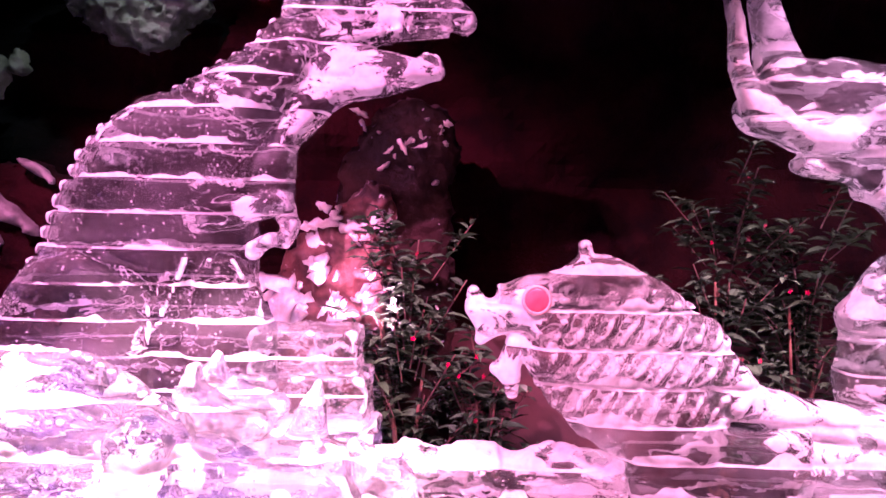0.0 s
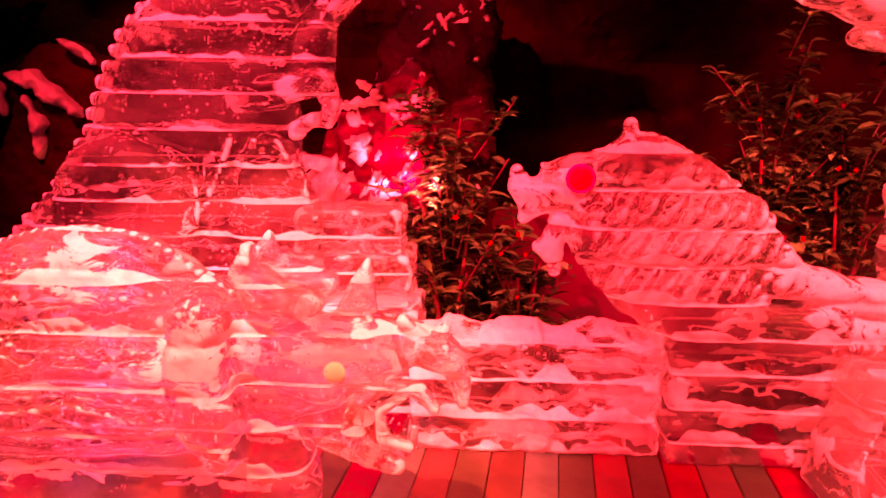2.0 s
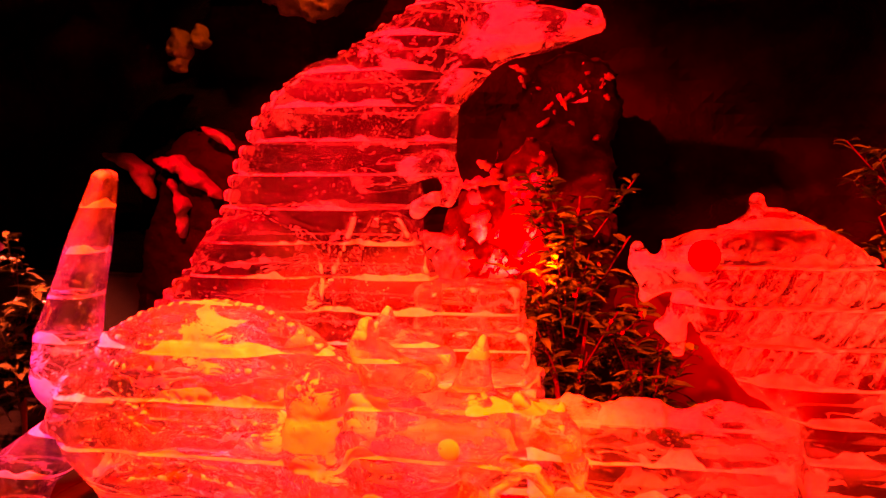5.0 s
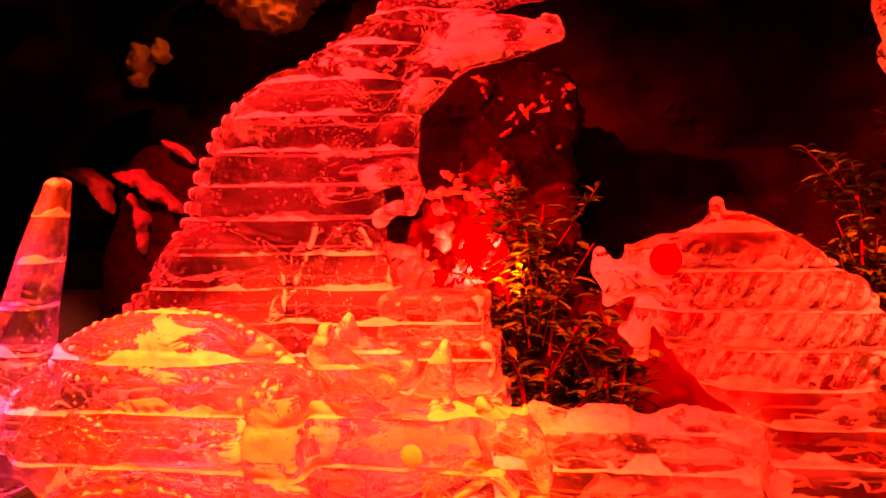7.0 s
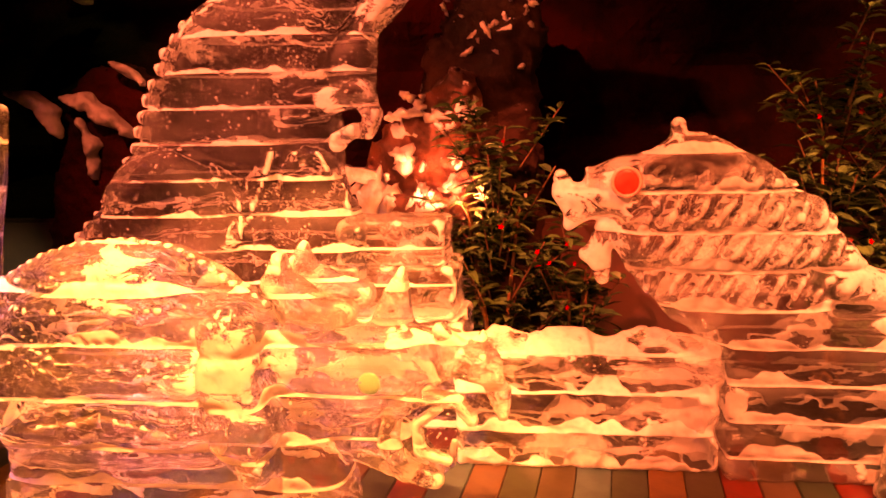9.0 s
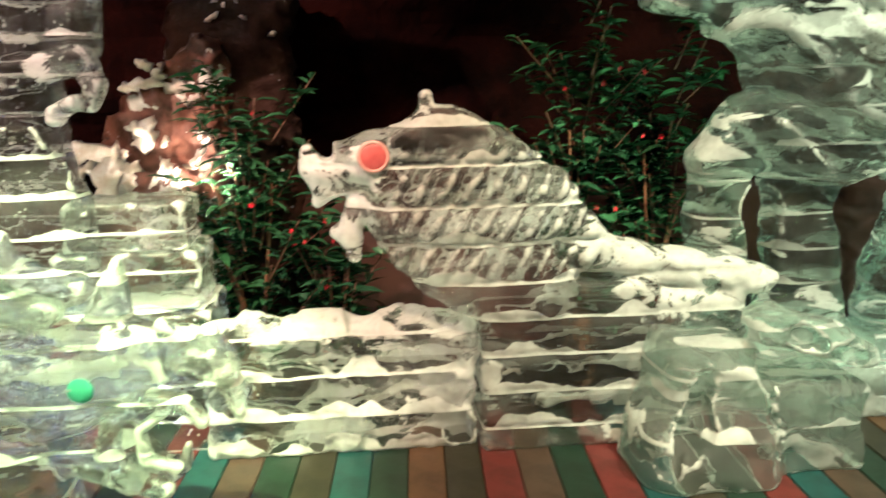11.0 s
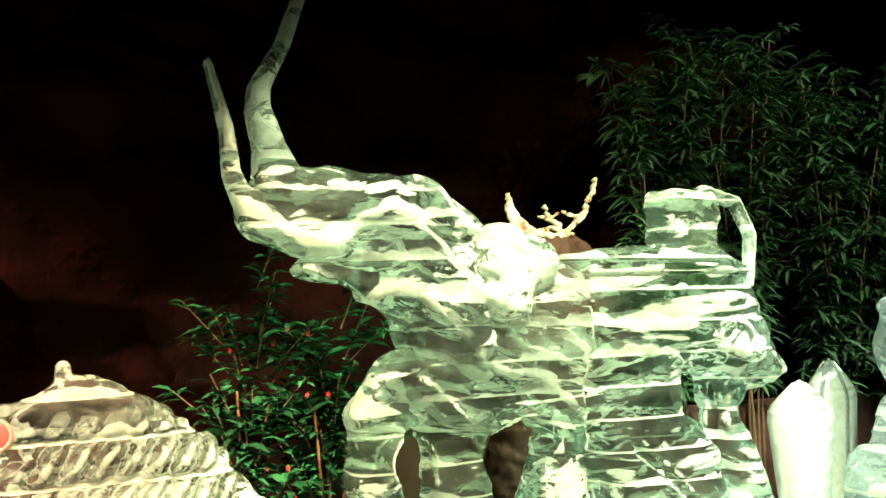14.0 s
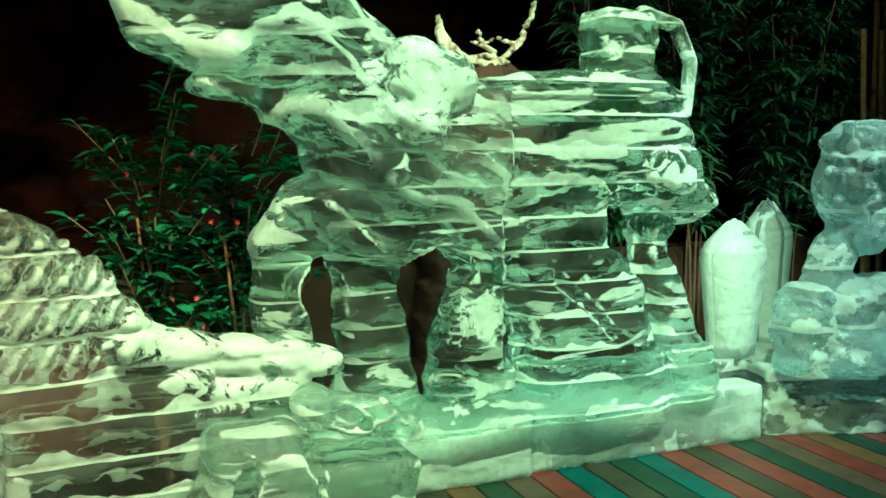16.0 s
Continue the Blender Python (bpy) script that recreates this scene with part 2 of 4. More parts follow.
SOIL = solid_material("soil", (0.03, 0.02, 0.015), (0.012, 0.009, 0.008), 9, 0.95, 0.8, distance=0.03, sheen=0.1)
BROWN_ROCK = solid_material("brown_rock", (0.24, 0.09, 0.05), (0.03, 0.015, 0.012), 3.2, 0.5, 0.9, distance=0.06, glare=(5.0, 0.56))
CRAG = solid_material("dark_crag", (0.035, 0.014, 0.009), (0.006, 0.004, 0.003), 3.0, 0.8, 0.9, distance=0.06, sheen=0.15, glare=(8.0, 0.66))
# white of the overexposed rock patches, put into the colour
GLARE_WHITE = solid_material("glare_white", (0.85, 0.84, 0.82), (0.6, 0.5, 0.42), 11, 0.35, 0.5, distance=0.03)
PALE_ROCK = solid_material("pale_rock", (0.2, 0.19, 0.18), (0.07, 0.065, 0.06), 4, 0.7, 0.8, distance=0.05)
# the coloured lamplight on these rocks is put into their base colour
TEAL_LIT_ROCK = solid_material("teal_lit_rock", (0.002, 0.08, 0.03), (0.001, 0.03, 0.015), 4, 0.7, 0.8, distance=0.05)
# brightness of the lit rock edge painted as near-white over red-brown
LIT_EDGE = solid_material("lit_rock_edge", (0.85, 0.75, 0.62), (0.22, 0.08, 0.045), 16, 0.45, 0.6, distance=0.02)
CANE = solid_material("cane", (0.26, 0.12, 0.05), (0.14, 0.06, 0.03), 14, 0.5, 0.3)
CANE_PALE = solid_material("pale_cane", (0.45, 0.22, 0.09), (0.3, 0.12, 0.05), 14, 0.4, 0.3)
RED_EYE = solid_material("red_eye", (0.68, 0.16, 0.13), (0.55, 0.1, 0.085), 14, 0.3, 0.2)
PINK_RIM = solid_material("pink_rim", (0.75, 0.42, 0.36), (0.65, 0.3, 0.26), 20, 0.3, 0.1)
GREEN_EYE = solid_material("green_eye", (0.05, 0.6, 0.42), (0.04, 0.5, 0.35), 8, 0.3, 0.1)
LEAF = solid_material("leaf", (0.035, 0.13, 0.05), (0.018, 0.065, 0.03), 5, 0.25, 0.1, spread=0.45)
BAMBOO = solid_material("bamboo_leaf", (0.06, 0.12, 0.05), (0.04, 0.08, 0.035), 5, 0.45, 0.1, spread=0.5)
TWIG = solid_material("twig", (0.16, 0.08, 0.04), (0.1, 0.05, 0.03), 20, 0.7, 0.4)
FLOWER = solid_material("flower", (0.65, 0.03, 0.02), (0.5, 0.02, 0.02), 20, 0.5, 0.1)
CLAY = solid_material("clay_wall", (0.07, 0.022, 0.014), (0.035, 0.012, 0.008), 4, 0.8, 0.4)
PLANKS = [solid_material("plank_paint_" + n, c, [k * 0.55 for k in c], 7, 0.45, 0.25) for n, c in (
    ("red", (0.14, 0.022, 0.014)), ("green", (0.01, 0.032, 0.018)), ("teal", (0.009, 0.065, 0.07)), ("ochre", (0.12, 0.06, 0.02)),
    ("olive", (0.032, 0.028, 0.014)), ("tan", (0.075, 0.045, 0.028)))]


# ---- mesh helpers ----
def mesh_object(name, verts, faces, mat, parent=None, smooth=False, label=""):
    me = bpy.data.meshes.new(name)
    me.from_pydata(verts, [], faces)
    me.materials.append(mat)
    if smooth:
        me.polygons.foreach_set("use_smooth", [True] * len(me.polygons))
    me.update()
    ob = new(name, me)
    ob.parent = parent
    if label:
        tagged(ob, label)
    return ob


def part(name, bm, mat, parent=None, label="", smooth=False):
    me = bpy.data.meshes.new(name)
    bm.to_mesh(me)
    bm.free()
    me.materials.append(mat)
    if smooth:
        me.polygons.foreach_set("use_smooth", [True] * len(me.polygons))
    ob = new(name, me)
    ob.parent = parent
    if label:
        tagged(ob, label)
    return ob


def empty(name, m, label, category, group="", kind=""):
    ob = new(name)
    ob.matrix_world = m
    return tagged(ob, label, category, group, kind)


def box(bm, x0, x1, y0, y1, z0, z1, bevel=0.0):
    made = bmesh.ops.create_cube(bm, size=1.0, matrix=Matrix.Translation(((x0 + x1) / 2, (y0 + y1) / 2, (z0 + z1) / 2)) @ Matrix.Diagonal((x1 - x0, y1 - y0, z1 - z0, 1)))
    if bevel:
        edges = list({e for v in made["verts"] for e in v.link_edges})
        bmesh.ops.bevel(bm, geom=edges, offset=bevel, segments=2, affect="EDGES")
    return bm


# ---- carving: solids as distance fields, meshed by surface nets ----
class Solid:
    def __init__(self, x0, x1, y0, y1, z0, z1, step, plane=lambda x: 0.0):
        self.o, self.step = np.array((x0, y0, z0)), step
        self.ax = [np.arange(a, b + step, step, dtype=np.float32) for a, b in ((x0, x1), (y0, y1), (z0, z1))]
        self.X, self.Y, self.Z = np.meshgrid(*self.ax, indexing="ij")
        self.V = self.Y - plane(self.X)
        self.d = np.full(self.X.shape, 9.0, np.float32)

    def cone(self, a, b, h, v=0.0, power=3.0, deep=False):
        (xa, za, ra), (xb, zb, rb) = a, b
        ux, uz = xb - xa, zb - za
        q = np.clip(((self.X - xa) * ux + (self.Z - za) * uz) / max(ux * ux + uz * uz, 1e-6), 0, 1)
        r = ra + (rb - ra) * q
        flat = np.sqrt((self.X - xa - q * ux) ** 2 + (self.Z - za - q * uz) ** 2)
        if deep:
            return flat - r
        hh = np.minimum(h, r * 1.6 + 0.01)
        return (flat ** power + (np.abs(self.V - v) * r / hh) ** power) ** (1 / power) - r

    def join(self, d, k=0.03):
        h = np.clip(0.5 + 0.5 * (self.d - d) / k, 0, 1)
        self.d = self.d * (1 - h) + d * h - k * h * (1 - h)

    def chain(self, rows, h, v=0.0, k=0.03):
        d = self.cone(rows[0], rows[1], h, v)
        for a, b in zip(rows[1:], rows[2:]):
            d = np.minimum(d, self.cone(a, b, h, v))
        self.join(d, k)

    def cut(self, rows, h, v=0.0):
        for a, b in zip(rows, rows[1:]):
            self.d = np.maximum(self.d, -self.cone(a, b, h, v, 2.0, True))

    def ball(self, x, z, r, v=0.0, k=0.008):
        i = [slice(max(0, int((c - r * 3 - o) / self.step)), int((c + r * 3 - o) / self.step) + 2) for c, o in ((x, self.o[0]), (z, self.o[2]))]
        s = (i[0], slice(None), i[1])
        d = np.sqrt((self.X[s] - x) ** 2 + (self.V[s] - v) ** 2 + (self.Z[s] - z) ** 2) - r
        h = np.clip(0.5 + 0.5 * (self.d[s] - d) / k, 0, 1)
        self.d[s] = self.d[s] * (1 - h) + d * h - k * h * (1 - h)

    def block(self, x0, x1, y0, y1, z0, z1, soft=0.03, k=0.02):
        q = [np.abs(c - (a + b) / 2) - (b - a) / 2 + soft for c, a, b in ((self.X, x0, x1), (self.Y, y0, y1), (self.Z, z0, z1))]
        d = np.sqrt(sum(np.maximum(c, 0) ** 2 for c in q)) + np.minimum(np.maximum(np.maximum(*q[:2]), q[2]), 0) - soft
        self.join(d, k)

    def chips(self, size, depth, seed=0.0):
        """Shallow chiselled scoops that meet in sharp ridges."""
        X, V, Z = self.X / size, self.V / size, self.Z / size
        w = np.sin(X * 1.7 + 1.3 * np.sin(Z * 1.1 + seed) + seed) * np.sin(Z * 2.1 + 1.1 * np.sin(X * 0.9 + V + seed))
        w += 0.5 * np.sin(X * 4.1 + Z * 2.3 + 2 * np.sin(V * 2 + X + seed)) * np.sin(Z * 3.7 - X * 1.3 + seed)
        self.d = self.d + depth * (1.6 * np.abs(w) - 0.6)

    def courses(self, layer, depth, shift=0.0, mask=1.0):
        """Stacked blocks: narrow recessed joints between gently bulging courses."""
        wave = 1 - np.abs(np.sin(np.pi * (self.Z + shift) / layer))
        self.d = self.d + depth * mask * (wave ** 4 + 0.35 * wave)

    def front(self, x, z):
        """How far before the middle plane the surface lies at (x, z)."""
        i, k = int(round((x - self.o[0]) / self.step)), int(round((z - self.o[2]) / self.step))
        inside = np.flatnonzero(self.d[i, :, k] < 0)
        return float(self.V[i, inside[0], k]) if len(inside) else 0.0

    def beads(self, rows, gap, r, lift=0.3, v=None):
        """A row of knobs along a line; on the front surface unless v is given."""
        spots = [(x, z, self.front(x, z) - r * lift if v is None else v) for x, z in along(rows, gap)]
        for x, z, at in spots:
            self.ball(x, z, r, at)

    def pits(self, rows, gap, r):
        for x, z in list(along(rows, gap)):
            v = self.front(x, z)
            i = [slice(max(0, int((c - r * 2 - o) / self.step)), int((c + r * 2 - o) / self.step) + 2) for c, o in ((x, self.o[0]), (z, self.o[2]))]
            n = (i[0], slice(None), i[1])
            self.d[n] = np.maximum(self.d[n], r - np.sqrt((self.X[n] - x) ** 2 + (self.V[n] - v) ** 2 + (self.Z[n] - z) ** 2))

    def crease(self, rows, r, deep=0.5):
        """A groove cut along a line into the front surface."""
        for x, z in list(along(rows, self.step * 1.2)):
            v = self.front(x, z) - r * (1 - deep)
            i = [slice(max(0, int((c - r * 2 - o) / self.step)), int((c + r * 2 - o) / self.step) + 2) for c, o in ((x, self.o[0]), (z, self.o[2]))]
            n = (i[0], slice(None), i[1])
            self.d[n] = np.maximum(self.d[n], r - np.sqrt((self.X[n] - x) ** 2 + (self.V[n] - v) ** 2 + (self.Z[n] - z) ** 2))

    def mesh(self, name, mat, floor=None):
        if floor is not None:
            self.d = np.maximum(self.d, floor - self.Z)
        d = self.d - 0.003
        for axis in range(3):
            for end in (0, -1):
                s = [slice(None)] * 3
                s[axis] = end
                d[tuple(s)] = np.maximum(d[tuple(s)], 0.001)
        n = np.array(d.shape)
        corner = [d[i:n[0] - 1 + i, j:n[1] - 1 + j, k:n[2] - 1 + k] for i in (0, 1) for j in (0, 1) for k in (0, 1)]
        inside = sum((c < 0).astype(np.int8) for c in corner)
        active = (inside > 0) & (inside < 8)
        idx = np.full(active.shape, -1, np.int64)
        cells = np.argwhere(active)
        idx[active] = np.arange(len(cells))
        at = tuple(cells.T)
        total, count = np.zeros((len(cells), 3)), np.zeros(len(cells))
        offs = [(i, j, k) for i in (0, 1) for j in (0, 1) for k in (0, 1)]
        for a in range(8):
            for b in range(a + 1, 8):
                if sum(abs(p - q) for p, q in zip(offs[a], offs[b])) != 1:
                    continue
                da, db = corner[a][at], corner[b][at]
                cross = (da < 0) != (db < 0)
                q = np.where(cross, da / np.where(cross, da - db, 1), 0)
                p = np.array(offs[a]) + q[:, None] * (np.array(offs[b]) - np.array(offs[a]))
                total += np.where(cross[:, None], p, 0)
                count += cross
        verts = self.o + (cells + total / count[:, None]) * self.step
        faces = []
        for axis in range(3):
            b, c = (axis + 1) % 3, (axis + 2) % 3
            lo = [slice(1, -1)] * 3
            hi = [slice(1, -1)] * 3
            lo[axis], hi[axis] = slice(0, -1), slice(1, None)
            da, db = d[tuple(lo)], d[tuple(hi)]
            for flip, hit in ((False, (da < 0) & (db >= 0)), (True, (da >= 0) & (db < 0))):
                e = np.argwhere(hit)
                if not len(e):
                    continue
                e = e + np.array([0 if k == axis else 1 for k in range(3)])
                quad = []
                for sb, sc in ((1, 1), (0, 1), (0, 0), (1, 0)):
                    m = e.copy()
                    m[:, b] -= sb
                    m[:, c] -= sc
                    quad.append(idx[tuple(m.T)])
                f = np.stack(quad if not flip else quad[::-1], 1)
                faces.append(f[(f >= 0).all(1)])
        faces = np.concatenate(faces)
        me = bpy.data.meshes.new(name)
        me.vertices.add(len(verts))
        me.vertices.foreach_set("co", verts.astype(np.float32).ravel())
        me.loops.add(faces.size)
        me.loops.foreach_set("vertex_index", faces.astype(np.int32).ravel())
        me.polygons.add(len(faces))
        me.polygons.foreach_set("loop_start", np.arange(0, faces.size, 4, dtype=np.int32))
        me.polygons.foreach_set("loop_total", np.full(len(faces), 4, np.int32))
        me.polygons.foreach_set("use_smooth", np.ones(len(faces), bool))
        me.update(calc_edges=True)
        me.validate()
        me.materials.append(mat)
        return new(name, me)


def along(rows, gap):
    """Even steps along a bent line."""
    p = np.array(rows, float)
    l = np.concatenate(([0], np.cumsum(np.linalg.norm(np.diff(p, axis=0), axis=1))))
    for q in np.arange(0, l[-1], gap):
        yield tuple(np.interp(q, l, p[:, k]) for k in range(p.shape[1]))


# ---- structure ----
def rock_wall(name, x0, x1, y, z0, z1, label, seed):
    nx, nz = int((x1 - x0) / 0.07), int((z1 - z0) / 0.07)
    verts, faces = [], []
    for j in range(nz + 1):
        for i in range(nx + 1):
            x, z = x0 + (x1 - x0) * i / nx, z0 + (z1 - z0) * j / nz
            p = Vector((x * 0.9 + seed, seed, z * 1.2))
            lump = noise.voronoi(p * 1.4)[0][0] * 0.45 + noise.noise(p * 4) * 0.07 + noise.noise(p * 0.5) * 0.25
            verts.append((x, y + lump - 0.25, z))
    for j in range(nz):
        for i in range(nx):
            a = j * (nx + 1) + i
            faces.append((a, a + 1, a + nx + 2, a + nx + 1))
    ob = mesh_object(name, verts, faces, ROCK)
    return tagged(ob, label, "wall", kind="structure")


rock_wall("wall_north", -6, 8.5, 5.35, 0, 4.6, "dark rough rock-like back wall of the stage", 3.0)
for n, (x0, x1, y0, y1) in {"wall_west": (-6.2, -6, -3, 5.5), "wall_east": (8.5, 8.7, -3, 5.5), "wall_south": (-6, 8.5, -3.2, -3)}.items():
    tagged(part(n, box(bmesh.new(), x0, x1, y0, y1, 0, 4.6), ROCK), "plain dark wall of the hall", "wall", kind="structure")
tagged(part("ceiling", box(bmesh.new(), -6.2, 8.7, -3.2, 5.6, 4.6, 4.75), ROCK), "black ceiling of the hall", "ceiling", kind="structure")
floor = tagged(part("floor", box(bmesh.new(), -6.2, 8.7, -3.2, 5.6, -0.12, -0.03), SOIL), "stage floor of boards painted in mixed colours", "floor", kind="structure")
tagged(part("planting_bed", box(bmesh.new(), -5.9, 8.4, 4.1, 5.0, -0.03, 0.05, 0.02), SOIL), "dark soil bed behind the ice figures", "bed", kind="structure")
tagged(part("low_wall", box(bmesh.new(), -5.9, 8.4, 4.7, 4.82, 0.05, 0.92, 0.02), CLAY), "low reddish clay-coloured wall behind the planting", "wall", kind="structure")


# ---- ice statues ----
def bird():
    s = Solid(-0.05, 2.2, 3.25, 3.95, -0.02, 1.5, 0.0125, lambda x: 3.58)
    s.chain([(0.472, 1.247, 0.106), (0.615, 1.275, 0.139), (0.785, 1.202, 0.14)], 0.17, 0)
    s.chain([(0.305, 1.209, 0.087), (0.475, 1.146, 0.15)], 0.16, 0)
    s.chain([(0.157, 1.174, 0.063), (0.353, 1.216, 0.106)], 0.1, 0)
    s.chain([(0.224, 1.217, 0.039), (0.194, 1.255, 0.024)], 0.04, 0)
    s.chain([(0.478, 1.038, 0.174), (0.766, 1.057, 0.222), (0.936, 1.001, 0.198)], 0.21, 0)
    s.chain([(0.434, 0.928, 0.109), (0.485, 0.808, 0.068), (0.562, 0.676, 0.032)], 0.12, 0)
    s.chain([(0.629, 0.836, 0.17), (0.753, 0.717, 0.17)], 0.18, 0)
    s.chain([(0.835, 1.155, 0.145), (1.044, 1.004, 0.116), (1.182, 0.85, 0.097)], 0.17, 0)
    s.chain([(0.797, 0.84, 0.206), (0.947, 0.674, 0.219)], 0.2, 0)
    s.chain([(1.182, 0.826, 0.109), (1.316, 0.793, 0.078), (1.522, 0.738, 0.073), (1.8, 0.7, 0.08), (1.98, 0.66, 0.06)], 0.14, 0)
    scales = np.clip((s.X - 0.3) * 4, 0, 1) * np.clip((1.3 - s.X) * 4, 0, 1) * np.clip((s.Z - 0.68) * 8, 0, 1) * np.clip((1.3 - s.Z) * 8, 0, 1)
    row = np.floor((s.Z + 0.05) / 0.155)
    fz = (s.Z + 0.05) / 0.155 - row
    lens = np.abs(np.sin(np.pi * (s.X / 0.095 - 0.75 * fz + 0.5 * row))) ** 0.8 * np.sqrt(np.sin(np.pi * np.clip(fz, 0, 1)))
    s.d = s.d + 0.05 * scales * (0.4 - lens)
    s.block(0.75, 1.5, 3.42, 3.76, 0, 0.7, 0.04)
    s.block(1.45, 1.9, 3.44, 3.76, 0, 0.66, 0.09)
    s.courses(0.155, 0.009, 0.05)
    s.chips(0.12, 0.006, 1.0)
    s.chain([(0.552, 1.446, 0.026), (0.556, 1.317, 0.031)], 0.04, 0)
    s.chain([(0.084, 1.242, 0.026), (0.081, 1.172, 0.031), (0.135, 1.109, 0.041), (0.247, 1.153, 0.092)], 0.07, 0)
    s.chain([(0.118, 1.041, 0.022), (0.155, 1.09, 0.043)], 0.05, 0)
    s.chain([(0.256, 0.821, 0.027), (0.236, 0.923, 0.041), (0.275, 1.02, 0.048), (0.383, 1.023, 0.133)], 0.1, 0)
    s.chain([(0.184, 0.916, 0.022), (0.254, 0.894, 0.032)], 0.06, 0)
    Solid.cut(s, [(0.15, 1.28, 0.04), (0.157, 1.235, 0.032)], 0.6)
    return tagged(s.mesh("ice_bird_statue", ICE_BIRD, 0.0), "clear carved ice creature with a hooked beak and rippled feathers", "statue")


def trex():
    s = Solid(-2.5, 0.15, 3.5, 4.3, -0.02, 2.65, 0.018, lambda x: 3.95)
    s.chain([(-0.666, 2.474, 0.088), (-0.456, 2.473, 0.067), (-0.247, 2.483, 0.062), (-0.038, 2.493, 0.067), (0.021, 2.463, 0.057)], 0.13, 0)
    s.chain([(-0.745, 2.493, 0.073), (-0.667, 2.52, 0.052)], 0.15, 0)
    s.chain([(-0.061, 2.399, 0.016), (-0.297, 2.399, 0.036), (-0.507, 2.378, 0.078), (-0.664, 2.364, 0.13)], 0.12, 0)
    s.chain([(-0.106, 2.289, 0.018), (-0.099, 2.221, 0.036), (-0.293, 2.211, 0.089), (-0.556, 2.211, 0.136), (-0.767, 2.232, 0.183)], 0.12, 0)
    s.chain([(-0.151, 2.303, 0.016), (-0.188, 2.224, 0.047)], 0.05, 0)
    s.chain([(-0.742, 2.316, 0.109), (-0.811, 2.199, 0.123), (-1.087, 1.965, 0.226), (-1.29, 1.718, 0.377), (-1.382, 1.428, 0.454), (-1.432, 1.107, 0.523), (-1.49, 0.731, 0.619), (-1.539, 0.297, 0.678)], 0.28, 0)
    s.chain([(-0.555, 2.158, 0.073), (-0.711, 2.024, 0.084), (-0.814, 1.89, 0.068), (-0.863, 1.679, 0.106)], 0.15, 0)
    s.chain([(-1.126, 1.527, 0.069), (-0.915, 1.572, 0.063), (-0.777, 1.602, 0.058), (-0.723, 1.51, 0.04), (-0.748, 1.417, 0.032), (-0.811, 1.421, 0.024)], 0.07, -0.22)
    s.chain([(-0.885, 1.387, 0.042), (-0.806, 1.442, 0.027)], 0.05, -0.22)
    s.chain([(-1.68, 1.04, 0.32), (-1.6, 0.8, 0.28), (-1.66, 0.5, 0.25)], 0.13, -0.24, 0.012)
    s.chain([(-1.02, 1.22, 0.13), (-0.99, 1.01, 0.2), (-0.98, 0.7, 0.21), (-0.96, 0.26, 0.2)], 0.14, -0.2, 0.012)
    s.chain([(-0.83, 2.37, 0.06), (-1.01, 2.2, 0.06), (-1.24, 2.06, 0.055), (-1.48, 1.93, 0.055), (-1.6, 1.84, 0.055), (-1.68, 1.73, 0.055), (-1.77, 1.53, 0.055), (-1.85, 1.32, 0.055), (-1.96, 1.12, 0.08), (-2.08, 0.95, 0.09), (-2.2, 0.75, 0.1)], 0.16, 0, 0.04)
    for x, z in along([(-0.78, 2.46), (-0.978, 2.266), (-1.214, 2.13), (-1.476, 1.998), (-1.634, 1.897), (-1.739, 1.763), (-1.838, 1.549), (-1.917, 1.335), (-2.028, 1.146), (-2.14, 1.0), (-2.3, 0.85)], 0.078):
        x, z = x - 0.005, z + 0.006
        s.block(x - 0.034, x + 0.034, 3.87, 4.03, z - 0.034, z + 0.034, 0.02, 0.005)
    s.beads([(-1.17, 1.36), (-1.27, 1.1), (-1.33, 0.98)], 0.012, 0.018)
    s.beads([(-1.75, 1.36), (-1.6, 1.37), (-1.42, 1.27), (-1.33, 1.1), (-1.32, 0.9)], 0.012, 0.016)
    s.beads([(-1.14, 1.3), (-1.0, 1.37), (-0.88, 1.22), (-0.8, 1.0)], 0.012, 0.016)
    s.crease([(-1.36, 1.28), (-1.31, 1.15), (-1.3, 1.0), (-1.33, 0.84)], 0.022)
    s.crease([(-1.15, 1.32), (-1.19, 1.15), (-1.21, 0.95)], 0.018)
    s.crease([(-1.18, 1.6), (-1.0, 1.52), (-0.86, 1.5)], 0.016)
    s.crease([(-0.62, 2.33), (-0.45, 2.31), (-0.3, 2.33)], 0.018)
    for k in range(3):
        s.beads([(-0.82, 2.22 + 0.03 * k), (-0.7, 2.23 + 0.03 * k)], 0.032, 0.014)
    for i in range(9):
        s.ball(-0.36 + i * 0.042, 2.39 + 0.004 * i, 0.014, -0.1)
    s.courses(0.157, 0.008, 0.02)
    s.chips(0.2, 0.005, 2.0)
    return tagged(s.mesh("ice_dinosaur_statue", ICE_TREX, 0.0), "tall clear ice dinosaur with open jaws and a knobbed back ridge", "statue")


